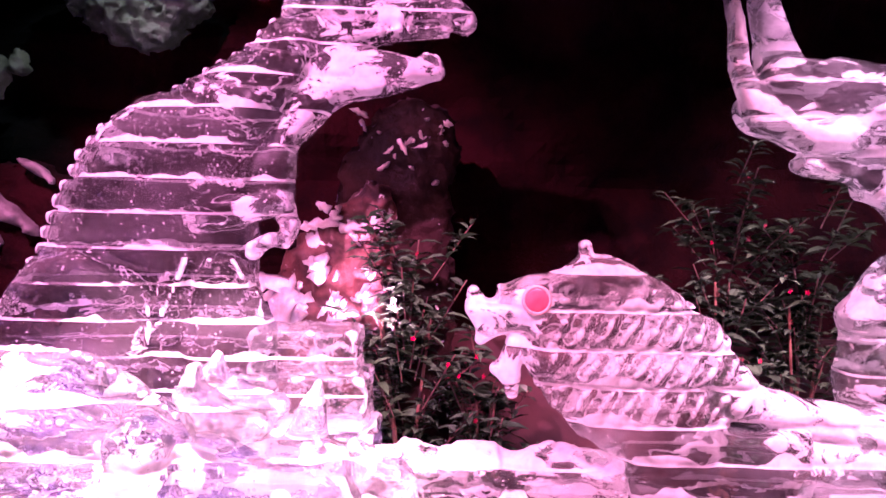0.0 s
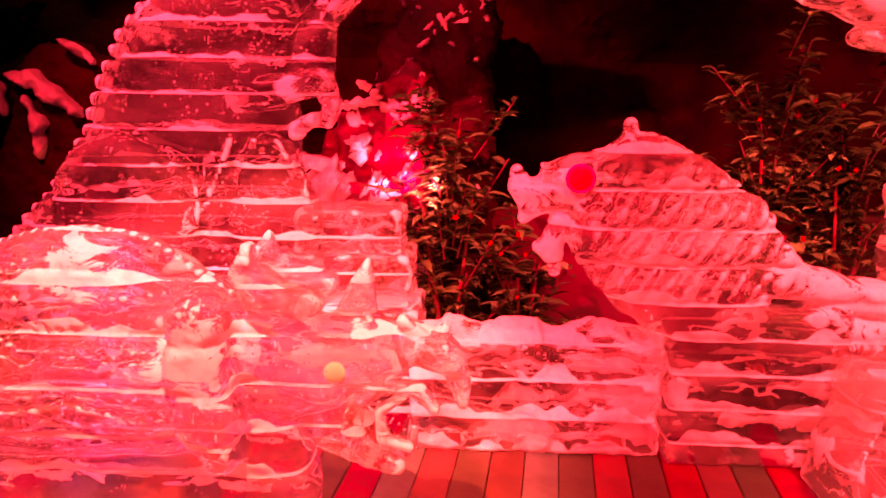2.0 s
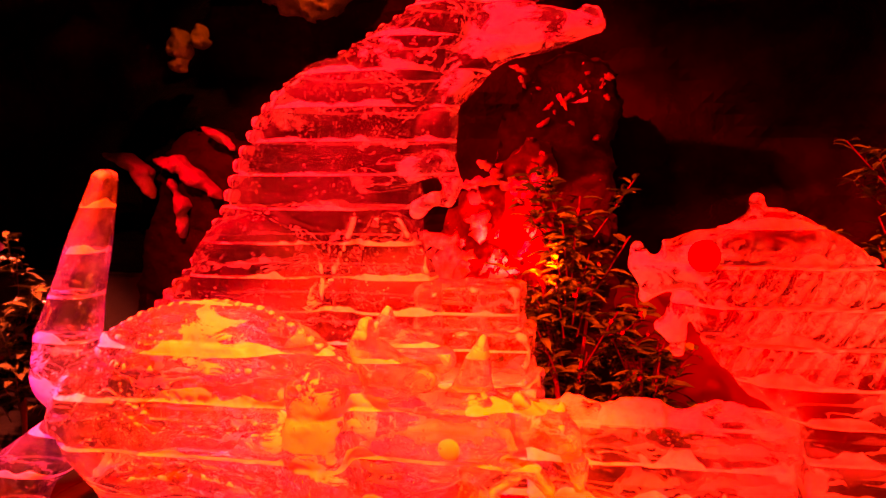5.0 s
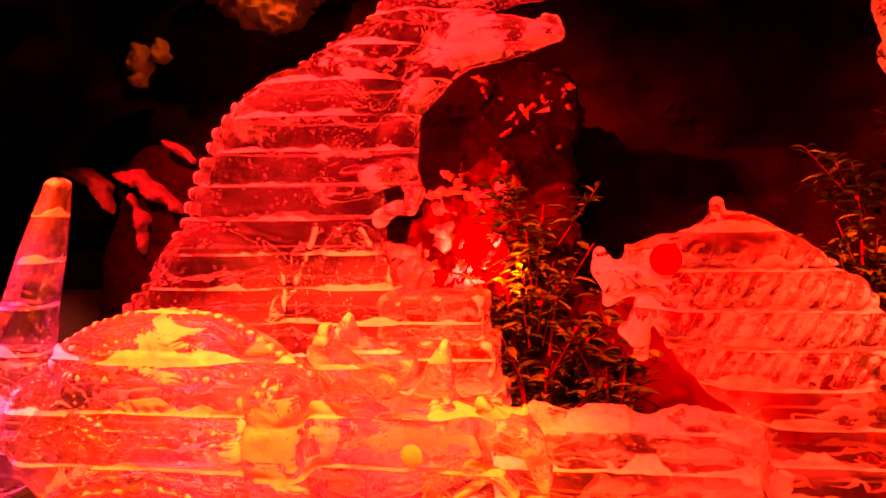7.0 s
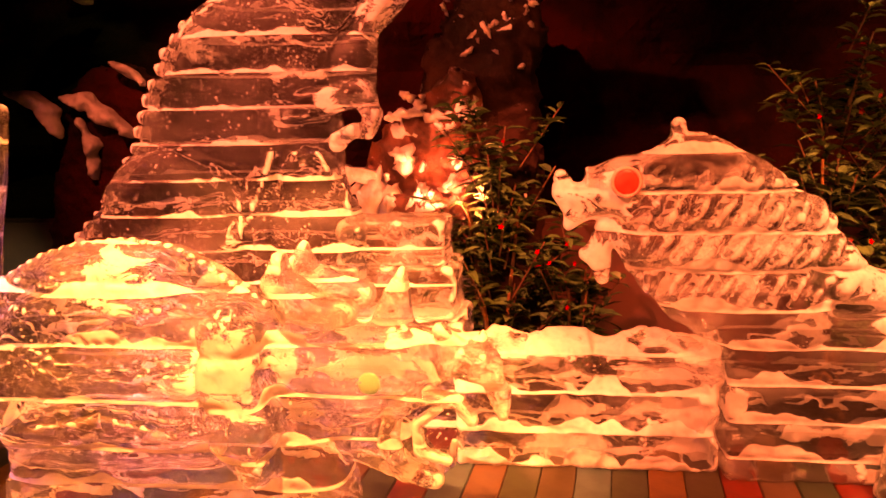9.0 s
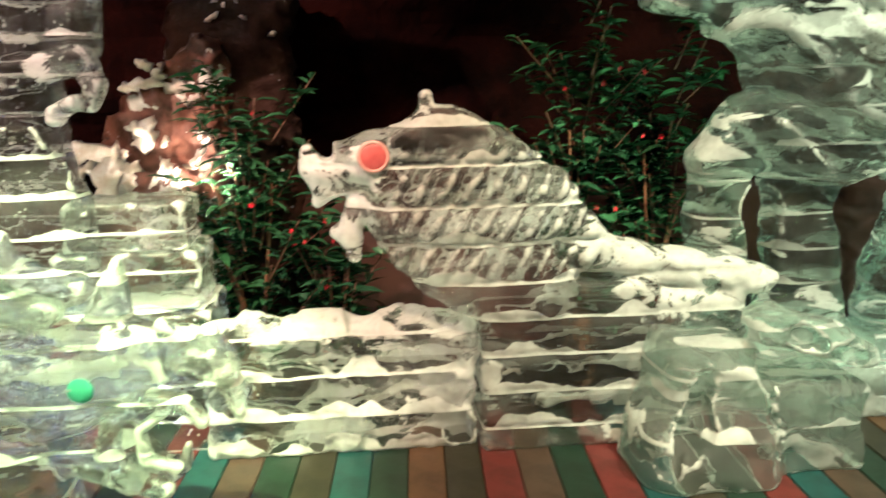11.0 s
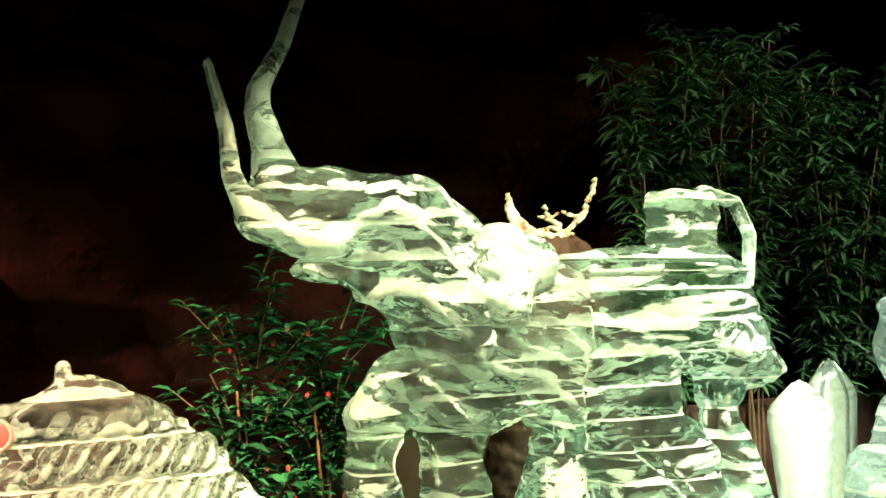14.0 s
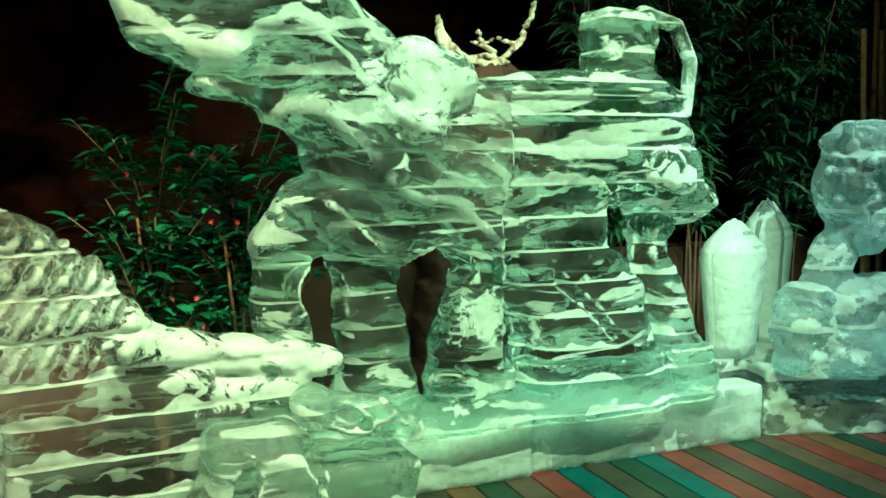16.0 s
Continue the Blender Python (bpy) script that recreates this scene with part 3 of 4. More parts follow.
def anky():
    s = Solid(-2.4, -0.05, 2.2, 3.2, -0.02, 1.6, 0.013, lambda x: 2.7)
    s.chain([(-1.653, 0.792, 0.133), (-1.493, 0.858, 0.194), (-1.34, 0.865, 0.216), (-1.172, 0.811, 0.166), (-1.047, 0.776, 0.103)], 0.2, 0)
    s.chain([(-1.82, 0.714, 0.145), (-1.6, 0.596, 0.231), (-1.268, 0.596, 0.226), (-1.096, 0.596, 0.202)], 0.27, 0)
    s.chain([(-1.638, 0.395, 0.17), (-1.679, 0.163, 0.164), (-1.728, -0.149, 0.184)], 0.16, 0)
    s.chain([(-1.276, 0.422, 0.154), (-1.243, 0.203, 0.14), (-1.234, -0.094, 0.153)], 0.16, 0)
    s.chain([(-0.935, 0.86, 0.085), (-0.935, 0.68, 0.095), (-0.9, 0.52, 0.1), (-0.87, 0.43, 0.06)], 0.11, -0.22, 0.012)
    s.chain([(-0.883, 0.744, 0.127), (-0.643, 0.676, 0.159), (-0.447, 0.708, 0.12)], 0.17, 0)
    s.chain([(-0.8, 1.072, 0.016), (-0.81, 0.985, 0.055), (-0.72, 0.905, 0.085), (-0.6, 0.9, 0.045)], 0.06, -0.12, 0.012)
    s.chain([(-0.8, 1.072, 0.016), (-0.81, 0.985, 0.055), (-0.72, 0.905, 0.085), (-0.6, 0.9, 0.045)], 0.06, 0.14, 0.012)
    s.chain([(-0.409, 0.71, 0.115), (-0.277, 0.748, 0.067), (-0.164, 0.695, 0.051), (-0.121, 0.61, 0.034), (-0.111, 0.531, 0.014)], 0.1, 0)
    s.chain([(-0.765, 0.545, 0.125), (-0.748, 0.292, 0.134), (-0.731, -0.037, 0.147)], 0.16, 0)
    back = [(-1.76, 0.97), (-1.627, 1.045), (-1.494, 1.085), (-1.324, 1.1), (-1.181, 1.08), (-1.062, 1.018), (-0.963, 0.949), (-0.87, 0.89)]
    s.block(-1.72, -0.72, 2.55, 2.9, -0.05, 0.5, 0.06, 0.05)
    s.chain([(x, z - 0.045, 0.05) for x, z in back], 0.13, -0.02, 0.03)
    s.courses(0.16, 0.009)
    s.chips(0.17, 0.006, 4.0)
    s.beads([(x, z + 0.004) for x, z in back], 0.04, 0.023, v=-0.07)
    s.crease([(-1.62, 0.99), (-1.45, 1.0), (-1.3, 1.0), (-1.14, 0.985)], 0.014)
    s.beads([(-1.72, 0.905), (-1.5, 0.905), (-1.2, 0.91), (-0.98, 0.92)], 0.034, 0.013)
    s.crease([(-1.78, 0.85), (-1.5, 0.73), (-1.25, 0.72), (-1.04, 0.74)], 0.016)
    s.crease([(-1.6, 0.56), (-1.35, 0.6), (-1.1, 0.55)], 0.02)
    for k in range(3):
        s.pits([(-1.64, 0.83 - 0.03 * k), (-1.06, 0.82 - 0.03 * k)], 0.043, 0.011)
        s.pits([(-0.98 + 0.05 * k, 0.62), (-0.94 + 0.05 * k, 0.46)], 0.05, 0.01)
    s.chain([(-1.793, 1.537, 0.027), (-1.852, 1.339, 0.048), (-1.913, 1.135, 0.075), (-1.965, 0.944, 0.112), (-1.973, 0.815, 0.127), (-1.82, 0.714, 0.154)], 0.09, 0)
    s.chain([(-1.948, 0.597, 0.095), (-2.117, 0.473, 0.102), (-2.241, 0.231, 0.101), (-2.233, -0.008, 0.112), (-2.073, -0.163, 0.126)], 0.1, -0.05)
    s.chain([(-0.435, 1.009, 0.011), (-0.453, 0.924, 0.043), (-0.475, 0.806, 0.075)], 0.05, 0)
    s.chain([(-0.176, 0.798, 0.012), (-0.193, 0.733, 0.027)], 0.03, 0)
    s.chain([(-0.604, 0.494, 0.108), (-0.465, 0.411, 0.079), (-0.366, 0.346, 0.046), (-0.285, 0.374, 0.019), (-0.274, 0.427, 0.01)], 0.1, 0)
    s.chain([(-0.2, 0.56, 0.016), (-0.25, 0.62, 0.02), (-0.36, 0.64, 0.024), (-0.45, 0.58, 0.028), (-0.47, 0.48, 0.032), (-0.42, 0.39, 0.034), (-0.32, 0.36, 0.026)], 0.03, -0.13, 0.008)
    s.chain([(-0.3, 0.6, 0.012), (-0.38, 0.54, 0.015), (-0.37, 0.45, 0.018), (-0.28, 0.42, 0.012)], 0.02, -0.12, 0.008)
    s.chain([(-0.31, 0.83, 0.02), (-0.24, 0.77, 0.022), (-0.17, 0.745, 0.014)], 0.03, -0.06, 0.008)
    return tagged(s.mesh("ice_armoured_dinosaur_statue", ICE_ANKY, 0.0), "low frosted ice armoured dinosaur with horns and raised tail", "statue")


def elephant():
    s = Solid(1.0, 4.2, 3.05, 4.15, 0.2, 3.25, 0.018, lambda x: 3.85 - 0.08 * x)
    s.chain([(1.397, 2.149, 0.129), (1.719, 2.123, 0.148), (2.06, 2.064, 0.153)], 0.2, 0)
    s.chain([(1.323, 2.054, 0.093), (1.614, 1.97, 0.101), (1.817, 1.932, 0.154)], 0.17, 0)
    s.chain([(1.62, 2.23, 0.061), (1.876, 2.178, 0.067), (2.104, 2.157, 0.069)], 0.14, 0)
    s.chain([(1.491, 1.812, 0.042), (1.711, 1.815, 0.071), (2.051, 1.75, 0.152)], 0.16, 0)
    s.chain([(1.922, 1.907, 0.181), (2.158, 1.669, 0.25), (2.264, 1.481, 0.318)], 0.24, 0)
    s.chain([(2.06, 2.064, 0.158), (2.276, 1.88, 0.147)], 0.2, 0)
    s.chain([(2.333, 1.874, 0.134), (2.461, 1.812, 0.141), (2.355, 1.665, 0.08)], 0.08, -0.26)
    s.chain([(3.616, 1.43, 0.089), (3.668, 1.398, 0.101)], 0.06, -0.26)
    s.chain([(2.238, 1.561, 0.305), (2.644, 1.549, 0.324), (3.147, 1.576, 0.338), (3.518, 1.581, 0.331)], 0.27, 0)
    s.chain([(3.556, 1.669, 0.261), (3.739, 1.395, 0.216), (3.88, 1.299, 0.145)], 0.24, 0)
    s.chain([(2.0, 1.283, 0.19), (1.86, 1.137, 0.135), (1.8, 0.938, 0.112), (1.81, 0.75, 0.125), (1.83, 0.38, 0.166)], 0.13, -0.02)
    s.chain([(2.18, 1.2, 0.18), (2.19, 1.04, 0.172), (2.21, 0.84, 0.155), (2.24, 0.6, 0.16), (2.24, 0.35, 0.22)], 0.11, 0.03)
    s.chain([(2.73, 1.15, 0.15), (2.705, 0.98, 0.1), (2.66, 0.72, 0.165), (2.66, 0.5, 0.2), (2.7, 0.25, 0.23)], 0.14, -0.06)
    s.chain([(3.1, 1.333, 0.285), (3.14, 1.0, 0.31), (3.3, 0.72, 0.36), (3.32, 0.3, 0.42)], 0.22, 0)
    s.chain([(3.72, 1.22, 0.11), (3.69, 1.03, 0.1), (3.77, 0.76, 0.13), (3.84, 0.5, 0.17), (3.88, 0.2, 0.2)], 0.15, 0)
    s.chain([(2.064, 1.259, 0.161), (2.514, 1.206, 0.167), (2.814, 1.176, 0.172)], 0.2, 0)
    s.block(1.74, 3.9, 3.44, 3.84, 0.2, 0.35, 0.06, 0.09)
    s.block(3.34, 3.65, 3.44, 3.7, 1.8, 2.21, 0.04, 0.04)
    fore = np.clip((2.8 - s.X) * 8, 0, 1)
    fold = np.abs(np.sin(9.5 * (s.Z + 0.42 * s.X) + 1.3 * np.sin(4.2 * s.X + 1.5 * s.Z) + 0.8 * np.sin(9 * s.X)))
    s.d = s.d + 0.045 * fore * (fold - 0.6) * np.clip((1.95 - s.Z) * 4, 0.35, 1) * np.clip((s.Z - 0.75) * 3, 0.1, 1)
    s.d = s.d + 0.034 * (s.X > 2.78 + 0.015 * np.sin(9 * s.Z)) * (s.Z > 0.55) * (s.Z < 1.78) * (s.V < 0)
    s.courses(0.155, 0.012, 0.0, 0.35 + 0.65 * (1 - fore))
    s.chips(0.26, 0.014, 5.0)
    s.chain([(2.12, 1.8, 0.07), (2.25, 1.76, 0.12), (2.4, 1.75, 0.1), (2.52, 1.76, 0.05)], 0.05, -0.22, 0.04)
    s.chain([(2.24, 1.8, 0.12), (2.17, 1.68, 0.09), (2.15, 1.56, 0.03)], 0.05, -0.22, 0.03)
    for k in range(5):
        s.crease([(2.14 + 0.06 * k, 1.9), (2.12 + 0.07 * k, 1.8), (2.13 + 0.06 * k, 1.7)], 0.012)
    s.chain([(3.5, 1.42, 0.03), (3.58, 1.45, 0.1), (3.62, 1.42, 0.08)], 0.05, -0.25, 0.01)
    s.crease([(3.3, 1.4), (3.4, 1.27), (3.55, 1.23), (3.75, 1.26)], 0.03)
    s.crease([(3.05, 0.95), (3.2, 0.83), (3.35, 0.66)], 0.03)
    s.cut([(1.99, 1.05, 0.05), (1.98, 0.95, 0.11), (2.02, 0.83, 0.065)], 0.6, 0)
    s.cut([(2.42, 1.02, 0.075), (2.57, 1.02, 0.075)], 0.6, 0)
    s.cut([(2.5, 1.0, 0.13), (2.47, 0.86, 0.105), (2.44, 0.68, 0.055)], 0.6, 0)
    s.cut([(3.51, 1.15, 0.045), (3.52, 1.06, 0.058), (3.52, 0.96, 0.025)], 0.6, 0)
    s.chain([(1.104, 2.703, 0.015), (1.179, 2.416, 0.027), (1.198, 2.222, 0.036), (1.287, 2.024, 0.054), (1.465, 1.944, 0.07)], 0.06, -0.1)
    s.chain([(1.57, 3.2, 0.02), (1.529, 3.078, 0.028), (1.45, 2.843, 0.033), (1.399, 2.751, 0.038), (1.346, 2.647, 0.045), (1.339, 2.548, 0.05), (1.388, 2.377, 0.07), (1.423, 2.229, 0.114)], 0.09, 0.06)
    s.chain([(3.632, 2.212, 0.033), (3.827, 2.156, 0.034), (3.915, 1.983, 0.031), (3.888, 1.723, 0.024)], 0.03, 0)
    return tagged(s.mesh("ice_elephant_statue", ICE_ELE, 0.265), "clear layered ice elephant with raised trunk and tusk", "statue")


def edge_left():
    s = Solid(-3.4, -2.5, 2.9, 3.35, -0.02, 1.45, 0.016, lambda x: 3.1)
    s.chain([(-2.801, 1.308, 0.074), (-2.641, 1.225, 0.034), (-2.584, 1.238, 0.019)], 0.06, 0)
    s.chain([(-2.835, 1.011, 0.127), (-2.847, 0.654, 0.157), (-2.853, 0.339, 0.189), (-2.991, -0.081, 0.17), (-3.063, -0.428, 0.206)], 0.15, 0)
    s.chips(0.12, 0.006, 6.0)
    return tagged(s.mesh("ice_long_necked_statue", ICE_TREX, 0.0), "clear ice figure with a small beaked head", "statue")


def edge_right():
    s = Solid(4.25, 6.1, 2.85, 3.95, 0.25, 1.8, 0.014, lambda x: 3.4)
    s.chain([(5.04, 1.5, 0.2), (5.02, 1.34, 0.25), (5.05, 1.2, 0.2)], 0.2, 0)
    s.chain([(5.0, 1.2, 0.17), (4.96, 1.09, 0.12), (4.95, 1.04, 0.07)], 0.14, -0.06)
    s.chain([(4.86, 1.56, 0.07), (5.0, 1.59, 0.075), (5.3, 1.58, 0.07)], 0.18, 0)
    s.chain([(4.8, 1.67, 0.012), (4.82, 1.58, 0.035)], 0.04, -0.08)
    s.chain([(4.9, 1.05, 0.09), (4.8, 0.92, 0.085), (4.78, 0.78, 0.14)], 0.11, 0.02)
    s.chain([(4.55, 0.74, 0.1), (4.53, 0.6, 0.14), (4.58, 0.42, 0.17)], 0.15, -0.05)
    s.chain([(4.86, 0.64, 0.2), (5.1, 0.6, 0.24), (5.6, 0.55, 0.28)], 0.2, -0.04)
    s.chain([(4.8, 0.42, 0.19), (5.5, 0.4, 0.24)], 0.24, -0.05)
    rnd = random.Random(5)
    for _ in range(90):
        x, z = rnd.uniform(4.78, 5.34), rnd.uniform(1.26, 1.5)
        s.ball(x, z, rnd.uniform(0.026, 0.045), s.front(x, z) + 0.005, 0.012)
    for k in range(7):
        s.crease([(4.86 + 0.05 * k, 1.24), (4.89 + 0.035 * k, 1.15), (4.92 + 0.02 * k, 1.06)], 0.013)
    s.cut([(5.06, 0.96, 0.06), (5.2, 0.98, 0.09), (5.4, 1.0, 0.1)], 0.6)
    s.chips(0.13, 0.012, 7.0)
    return tagged(s.mesh("ice_maned_statue", ICE_BLUE, 0.345), "milky blue ice figure with a curly mane", "statue")


bird(), trex(), anky(), elephant(), edge_left(), edge_right()


# ---- ice blocks and plinths ----
def ice_block(name, x0, x1, y0, y1, z0, z1, label, seed, mat=ICE_BASE, soft=0.03, wave=0.008, group=""):
    s = Solid(x0 - 0.08, x1 + 0.08, y0 - 0.08, y1 + 0.08, z0 - 0.02, z1 + 0.08, 0.02)
    s.block(x0, x1, y0, y1, z0 - 0.05, z1, soft)
    s.chips(0.13, wave, seed)
    return tagged(s.mesh(name, mat, z0), label, "ice block", group)


ice_block("ice_block", -1.0, -0.33, 3.62, 4.1, 0, 0.6, "large clear ice block under the tall dinosaur", 1.0, ICE_TREX, group="stacked ice blocks")
ice_block("ice_block", -0.95, -0.37, 3.66, 4.06, 0.606, 0.84, "clear ice block stacked beside the tall dinosaur", 2.0, ICE_TREX, group="stacked ice blocks")
ice_block("ice_block", -0.9, -0.42, 3.68, 4.04, 0.846, 1.04, "top ice block with a melted edge", 3.0, ICE_TREX, group="stacked ice blocks")
def elephant_slab(x0, x1, front, back, height, label, seed, end=None):
    """A long slab laid askew to the boards."""
    s = Solid(x0 - 0.06, x1 + 0.06, front - 0.06, back + 0.06, -0.02, height + 0.06, 0.018)
    s.block(x0, x1 if end is None else end, front, back, -0.05, height, 0.02)
    if end is not None:
        s.block(end - 0.1, x1, front, front + 0.2, -0.05, height, 0.02)
    s.chips(0.17, 0.005, seed)
    ob = tagged(s.mesh("ice_plinth", ICE_SLAB, 0.0), label, "ice block", "ice slabs")
    ob.matrix_world = Matrix.Translation((2.96, 3.53, 0)) @ pose(0, 0, 0, 0, 0, -4.4)
    return ob


elephant_slab(-1.15, -0.003, -0.03, 0.62, 0.272, "long frosted ice slab under the elephant", 4.0)
elephant_slab(0.003, 1.385, 0.0, 0.62, 0.29, "long frosted ice slab with a square end", 5.0, 1.1)


def blue_base():
    s = Solid(4.12, 6.1, 2.6, 4.3, -0.02, 0.46, 0.018)
    s.block(4.16, 6.0, 3.74, 4.2, -0.05, 0.36, 0.03)
    c, n = math.cos(math.radians(-23)), math.sin(math.radians(-23))
    U, W = (s.X - 4.37) * c + (s.Y - 3.44) * n, -(s.X - 4.37) * n + (s.Y - 3.44) * c
    for z0, z1, inset in ((-0.05, 0.19, 0.0), (0.17, 0.36, 0.03)):
        q = np.maximum(np.maximum(np.abs(U - 0.9) - 0.9 + inset, np.abs(W - 0.4) - 0.4 + inset), np.abs(s.Z - (z0 + z1) / 2) - (z1 - z0) / 2)
        s.join(q, 0.03)
    s.chips(0.12, 0.014, 6.0)
    return tagged(s.mesh("ice_plinth", ICE_BLUE, 0.0), "bluish layered ice base under crystals and maned figure", "ice block", "ice slabs")


blue_base()


def ice_wall():
    s = Solid(-0.45, 0.76, 3.4, 3.85, -0.02, 0.8, 0.015)
    s.block(-0.36, 0.735, 3.5, 3.74, -0.05, 0.5, 0.03)
    for i in range(9):
        s.ball(-0.3 + i * 0.125, 0.47 + 0.04 * math.sin(i * 2.3), 0.085, 3.62, 0.1)
    s.chips(0.1, 0.014, 3.0)
    s.courses(0.17, 0.006)
    return tagged(s.mesh("ice_wall", ICE_BASE, 0.0), "low wall of melting ice with a wavy top", "ice block")


def ice_foot():
    s = Solid(0.95, 2.4, 2.8, 3.6, -0.02, 0.75, 0.015)
    s.block(1.3, 1.86, 2.95, 3.45, -0.1, 0.28, 0.14, 0.1)
    s.block(1.42, 1.8, 3.08, 3.48, -0.1, 0.52, 0.08, 0.08)
    s.block(1.76, 2.2, 3.06, 3.5, -0.1, 0.36, 0.05, 0.06)
    s.V = s.Y - 3.12
    s.chain([(1.8, 0.6, 0.09), (1.98, 0.54, 0.075), (2.16, 0.46, 0.06)], 0.1, 0.0, 0.04)
    s.crease([(1.86, 0.57), (2.0, 0.51), (2.12, 0.46)], 0.035)
    s.crease([(1.36, 0.1), (1.5, 0.24), (1.55, 0.42)], 0.05)
    s.crease([(1.79, 0.08), (1.8, 0.3), (1.76, 0.45)], 0.03)
    s.chips(0.3, 0.016, 8.0)
    s.chips(0.13, 0.005, 2.0)
    return tagged(s.mesh("ice_mound", ICE_CLEAR, 0.0), "chiselled melting mound of ice before the slab", "ice block")


ice_wall(), ice_foot()


def crystal(x, y, z, r, height, turn, label, mat):
    bm = bmesh.new()
    rings = []
    for h, k in ((0, 0.72), (0.1, 0.76), (height * 0.74, 1.0), (height * 0.8, 0.93), (height * 0.9, 0.58), (height, 0.16)):
        rings.append([bm.verts.new((r * k * math.cos(i * math.pi / 3) + 0.02 * h, r * 0.8 * k * math.sin(i * math.pi / 3), h)) for i in range(6)])
    for a, b in zip(rings, rings[1:]):
        for i in range(6):
            bm.faces.new((a[i], a[(i + 1) % 6], b[(i + 1) % 6], b[i]))
    bm.faces.new(rings[0][::-1])
    bm.faces.new(rings[-1])
    bmesh.ops.bevel(bm, geom=bm.edges[:], offset=0.02, segments=3, affect="EDGES")
    ob = part("ice_crystal", bm, mat, smooth=True)
    ob.matrix_world = pose(x, y, z, 0, 0, turn)
    return tagged(ob, label, "ice crystal", "ice crystals")


crystal(4.51, 3.84, 0.352, 0.23, 0.8, 12, "stout pointed six-sided frosted ice crystal", ICE_MILK)
crystal(4.94, 4.0, 0.352, 0.195, 0.9, 25, "taller slim clear ice crystal behind the frosted one", ICE_CRYSTAL)


# ---- inlaid eyes ----
def eye_disc(x, y, z, r, mat, label, ring=None):
    thing = empty("inlaid_eye", pose(x, y, z), label, "eye")
    bm = bmesh.new()
    bmesh.ops.create_uvsphere(bm, u_segments=20, v_segments=12, radius=r, matrix=Matrix.Diagonal((1, 0.22, 1, 1)))
    part("iris", bm, mat, thing, smooth=True)
    if ring:
        verts, faces = [], []
        for i in range(28):
            a = i / 28 * math.tau
            for k in range(6):
                b = k / 6 * math.tau
                q = r * 1.06 + 0.008 * math.cos(b)
                verts.append((q * math.cos(a), 0.008 * math.sin(b), q * math.sin(a)))
                faces.append((i * 6 + k, i * 6 + (k + 1) % 6, (i + 1) % 28 * 6 + (k + 1) % 6, (i + 1) % 28 * 6 + k))
        mesh_object("rim", verts, faces, ring, thing, True, "pale pink rim round the iris")
    return thing


eye_disc(0.336, 3.412, 1.228, 0.051, RED_EYE, "round red eye inlaid in the ice creature", PINK_RIM)
eye_disc(-0.52, 2.55, 0.68, 0.036, GREEN_EYE, "round green eye inlaid in the armoured ice dinosaur")


# ---- rocks, and a lit rock edge built as driftwood, behind the figures ----
def rock_outcrop(name, rows, y, h, seed, label, mat=BROWN_ROCK):
    xs, zs = [r[0] for r in rows], [r[1] for r in rows]
    pad = max(r[2] for r in rows) + 0.1
    s = Solid(min(xs) - pad, max(xs) + pad, y - h - 0.12, y + h + 0.12, 0.02, max(zs) + pad, 0.022, lambda x: y)
    s.chain(rows, h)
    s.chips(0.11, 0.028, seed)
    s.chips(0.05, 0.012, seed + 1)
    return tagged(s.mesh(name, mat, 0.04), label, "rock")


def glare_scraps(rock, count, x0, x1, z0, z1, y, seed, most=0.05):
    """Ragged white scraps on the rock that stand in for its glare."""
    rnd = random.Random(seed)
    for _ in range(count):
        x, z, r = rnd.uniform(x0, x1), rnd.uniform(z0, z1), rnd.uniform(0.01, most)
        bm = bmesh.new()
        n = 16
        rim = []
        a0, long, ph = rnd.uniform(0, 6.28), rnd.uniform(1.0, 2.4), rnd.uniform(0, 6.28)
        for i in range(n):
            a = i / n * math.tau
            k = r * (0.85 + 0.3 * math.sin(2 * a + ph) + 0.22 * math.sin(5 * a + 2 * ph)) * rnd.uniform(0.85, 1.1)
            px, pz = math.cos(a) * k * long, math.sin(a) * k
            rim.append((px * math.cos(a0) - pz * math.sin(a0), px * math.sin(a0) + pz * math.cos(a0)))
        back = [bm.verts.new((px, 0.03, pz)) for px, pz in rim]
        front = [bm.verts.new((px * 0.85, -0.01 + rnd.uniform(-0.012, 0.012), pz * 0.85)) for px, pz in rim]
        mid = bm.verts.new((0, -0.03, 0))
        for i in range(n):
            bm.faces.new((back[i], back[(i + 1) % n], front[(i + 1) % n], front[i]))
            bm.faces.new((front[i], front[(i + 1) % n], mid))
        bm.faces.new(back[::-1])
        ob = part("glare_scrap", bm, GLARE_WHITE, rock, smooth=True)
        ob.location = (x, y + rnd.uniform(-0.03, 0.03), z)


r1 = rock_outcrop("rock", [(-0.6, 0.1, 0.32), (-0.66, 0.8, 0.3), (-0.62, 1.2, 0.3), (-0.5, 1.45, 0.18), (-0.43, 1.6, 0.12)], 4.5, 0.16, 1.0, "brown lit rock behind the dinosaur, its glare painted as white patches")
glare_scraps(r1, 14, -0.8, -0.38, 1.1, 1.62, 4.33, 5)
glare_scraps(r1, 12, -0.98, -0.55, 1.05, 1.42, 4.28, 9, 0.085)
r2 = rock_outcrop("rock", [(-0.2, 0.1, 0.3), (-0.25, 1.0, 0.26), (-0.34, 1.7, 0.32), (-0.24, 1.95, 0.26)], 4.75, 0.16, 2.0, "dark brown rock with its glare painted as scattered white scraps", CRAG)
glare_scraps(r2, 24, -0.56, -0.04, 1.6, 2.12, 4.6, 6, 0.03)
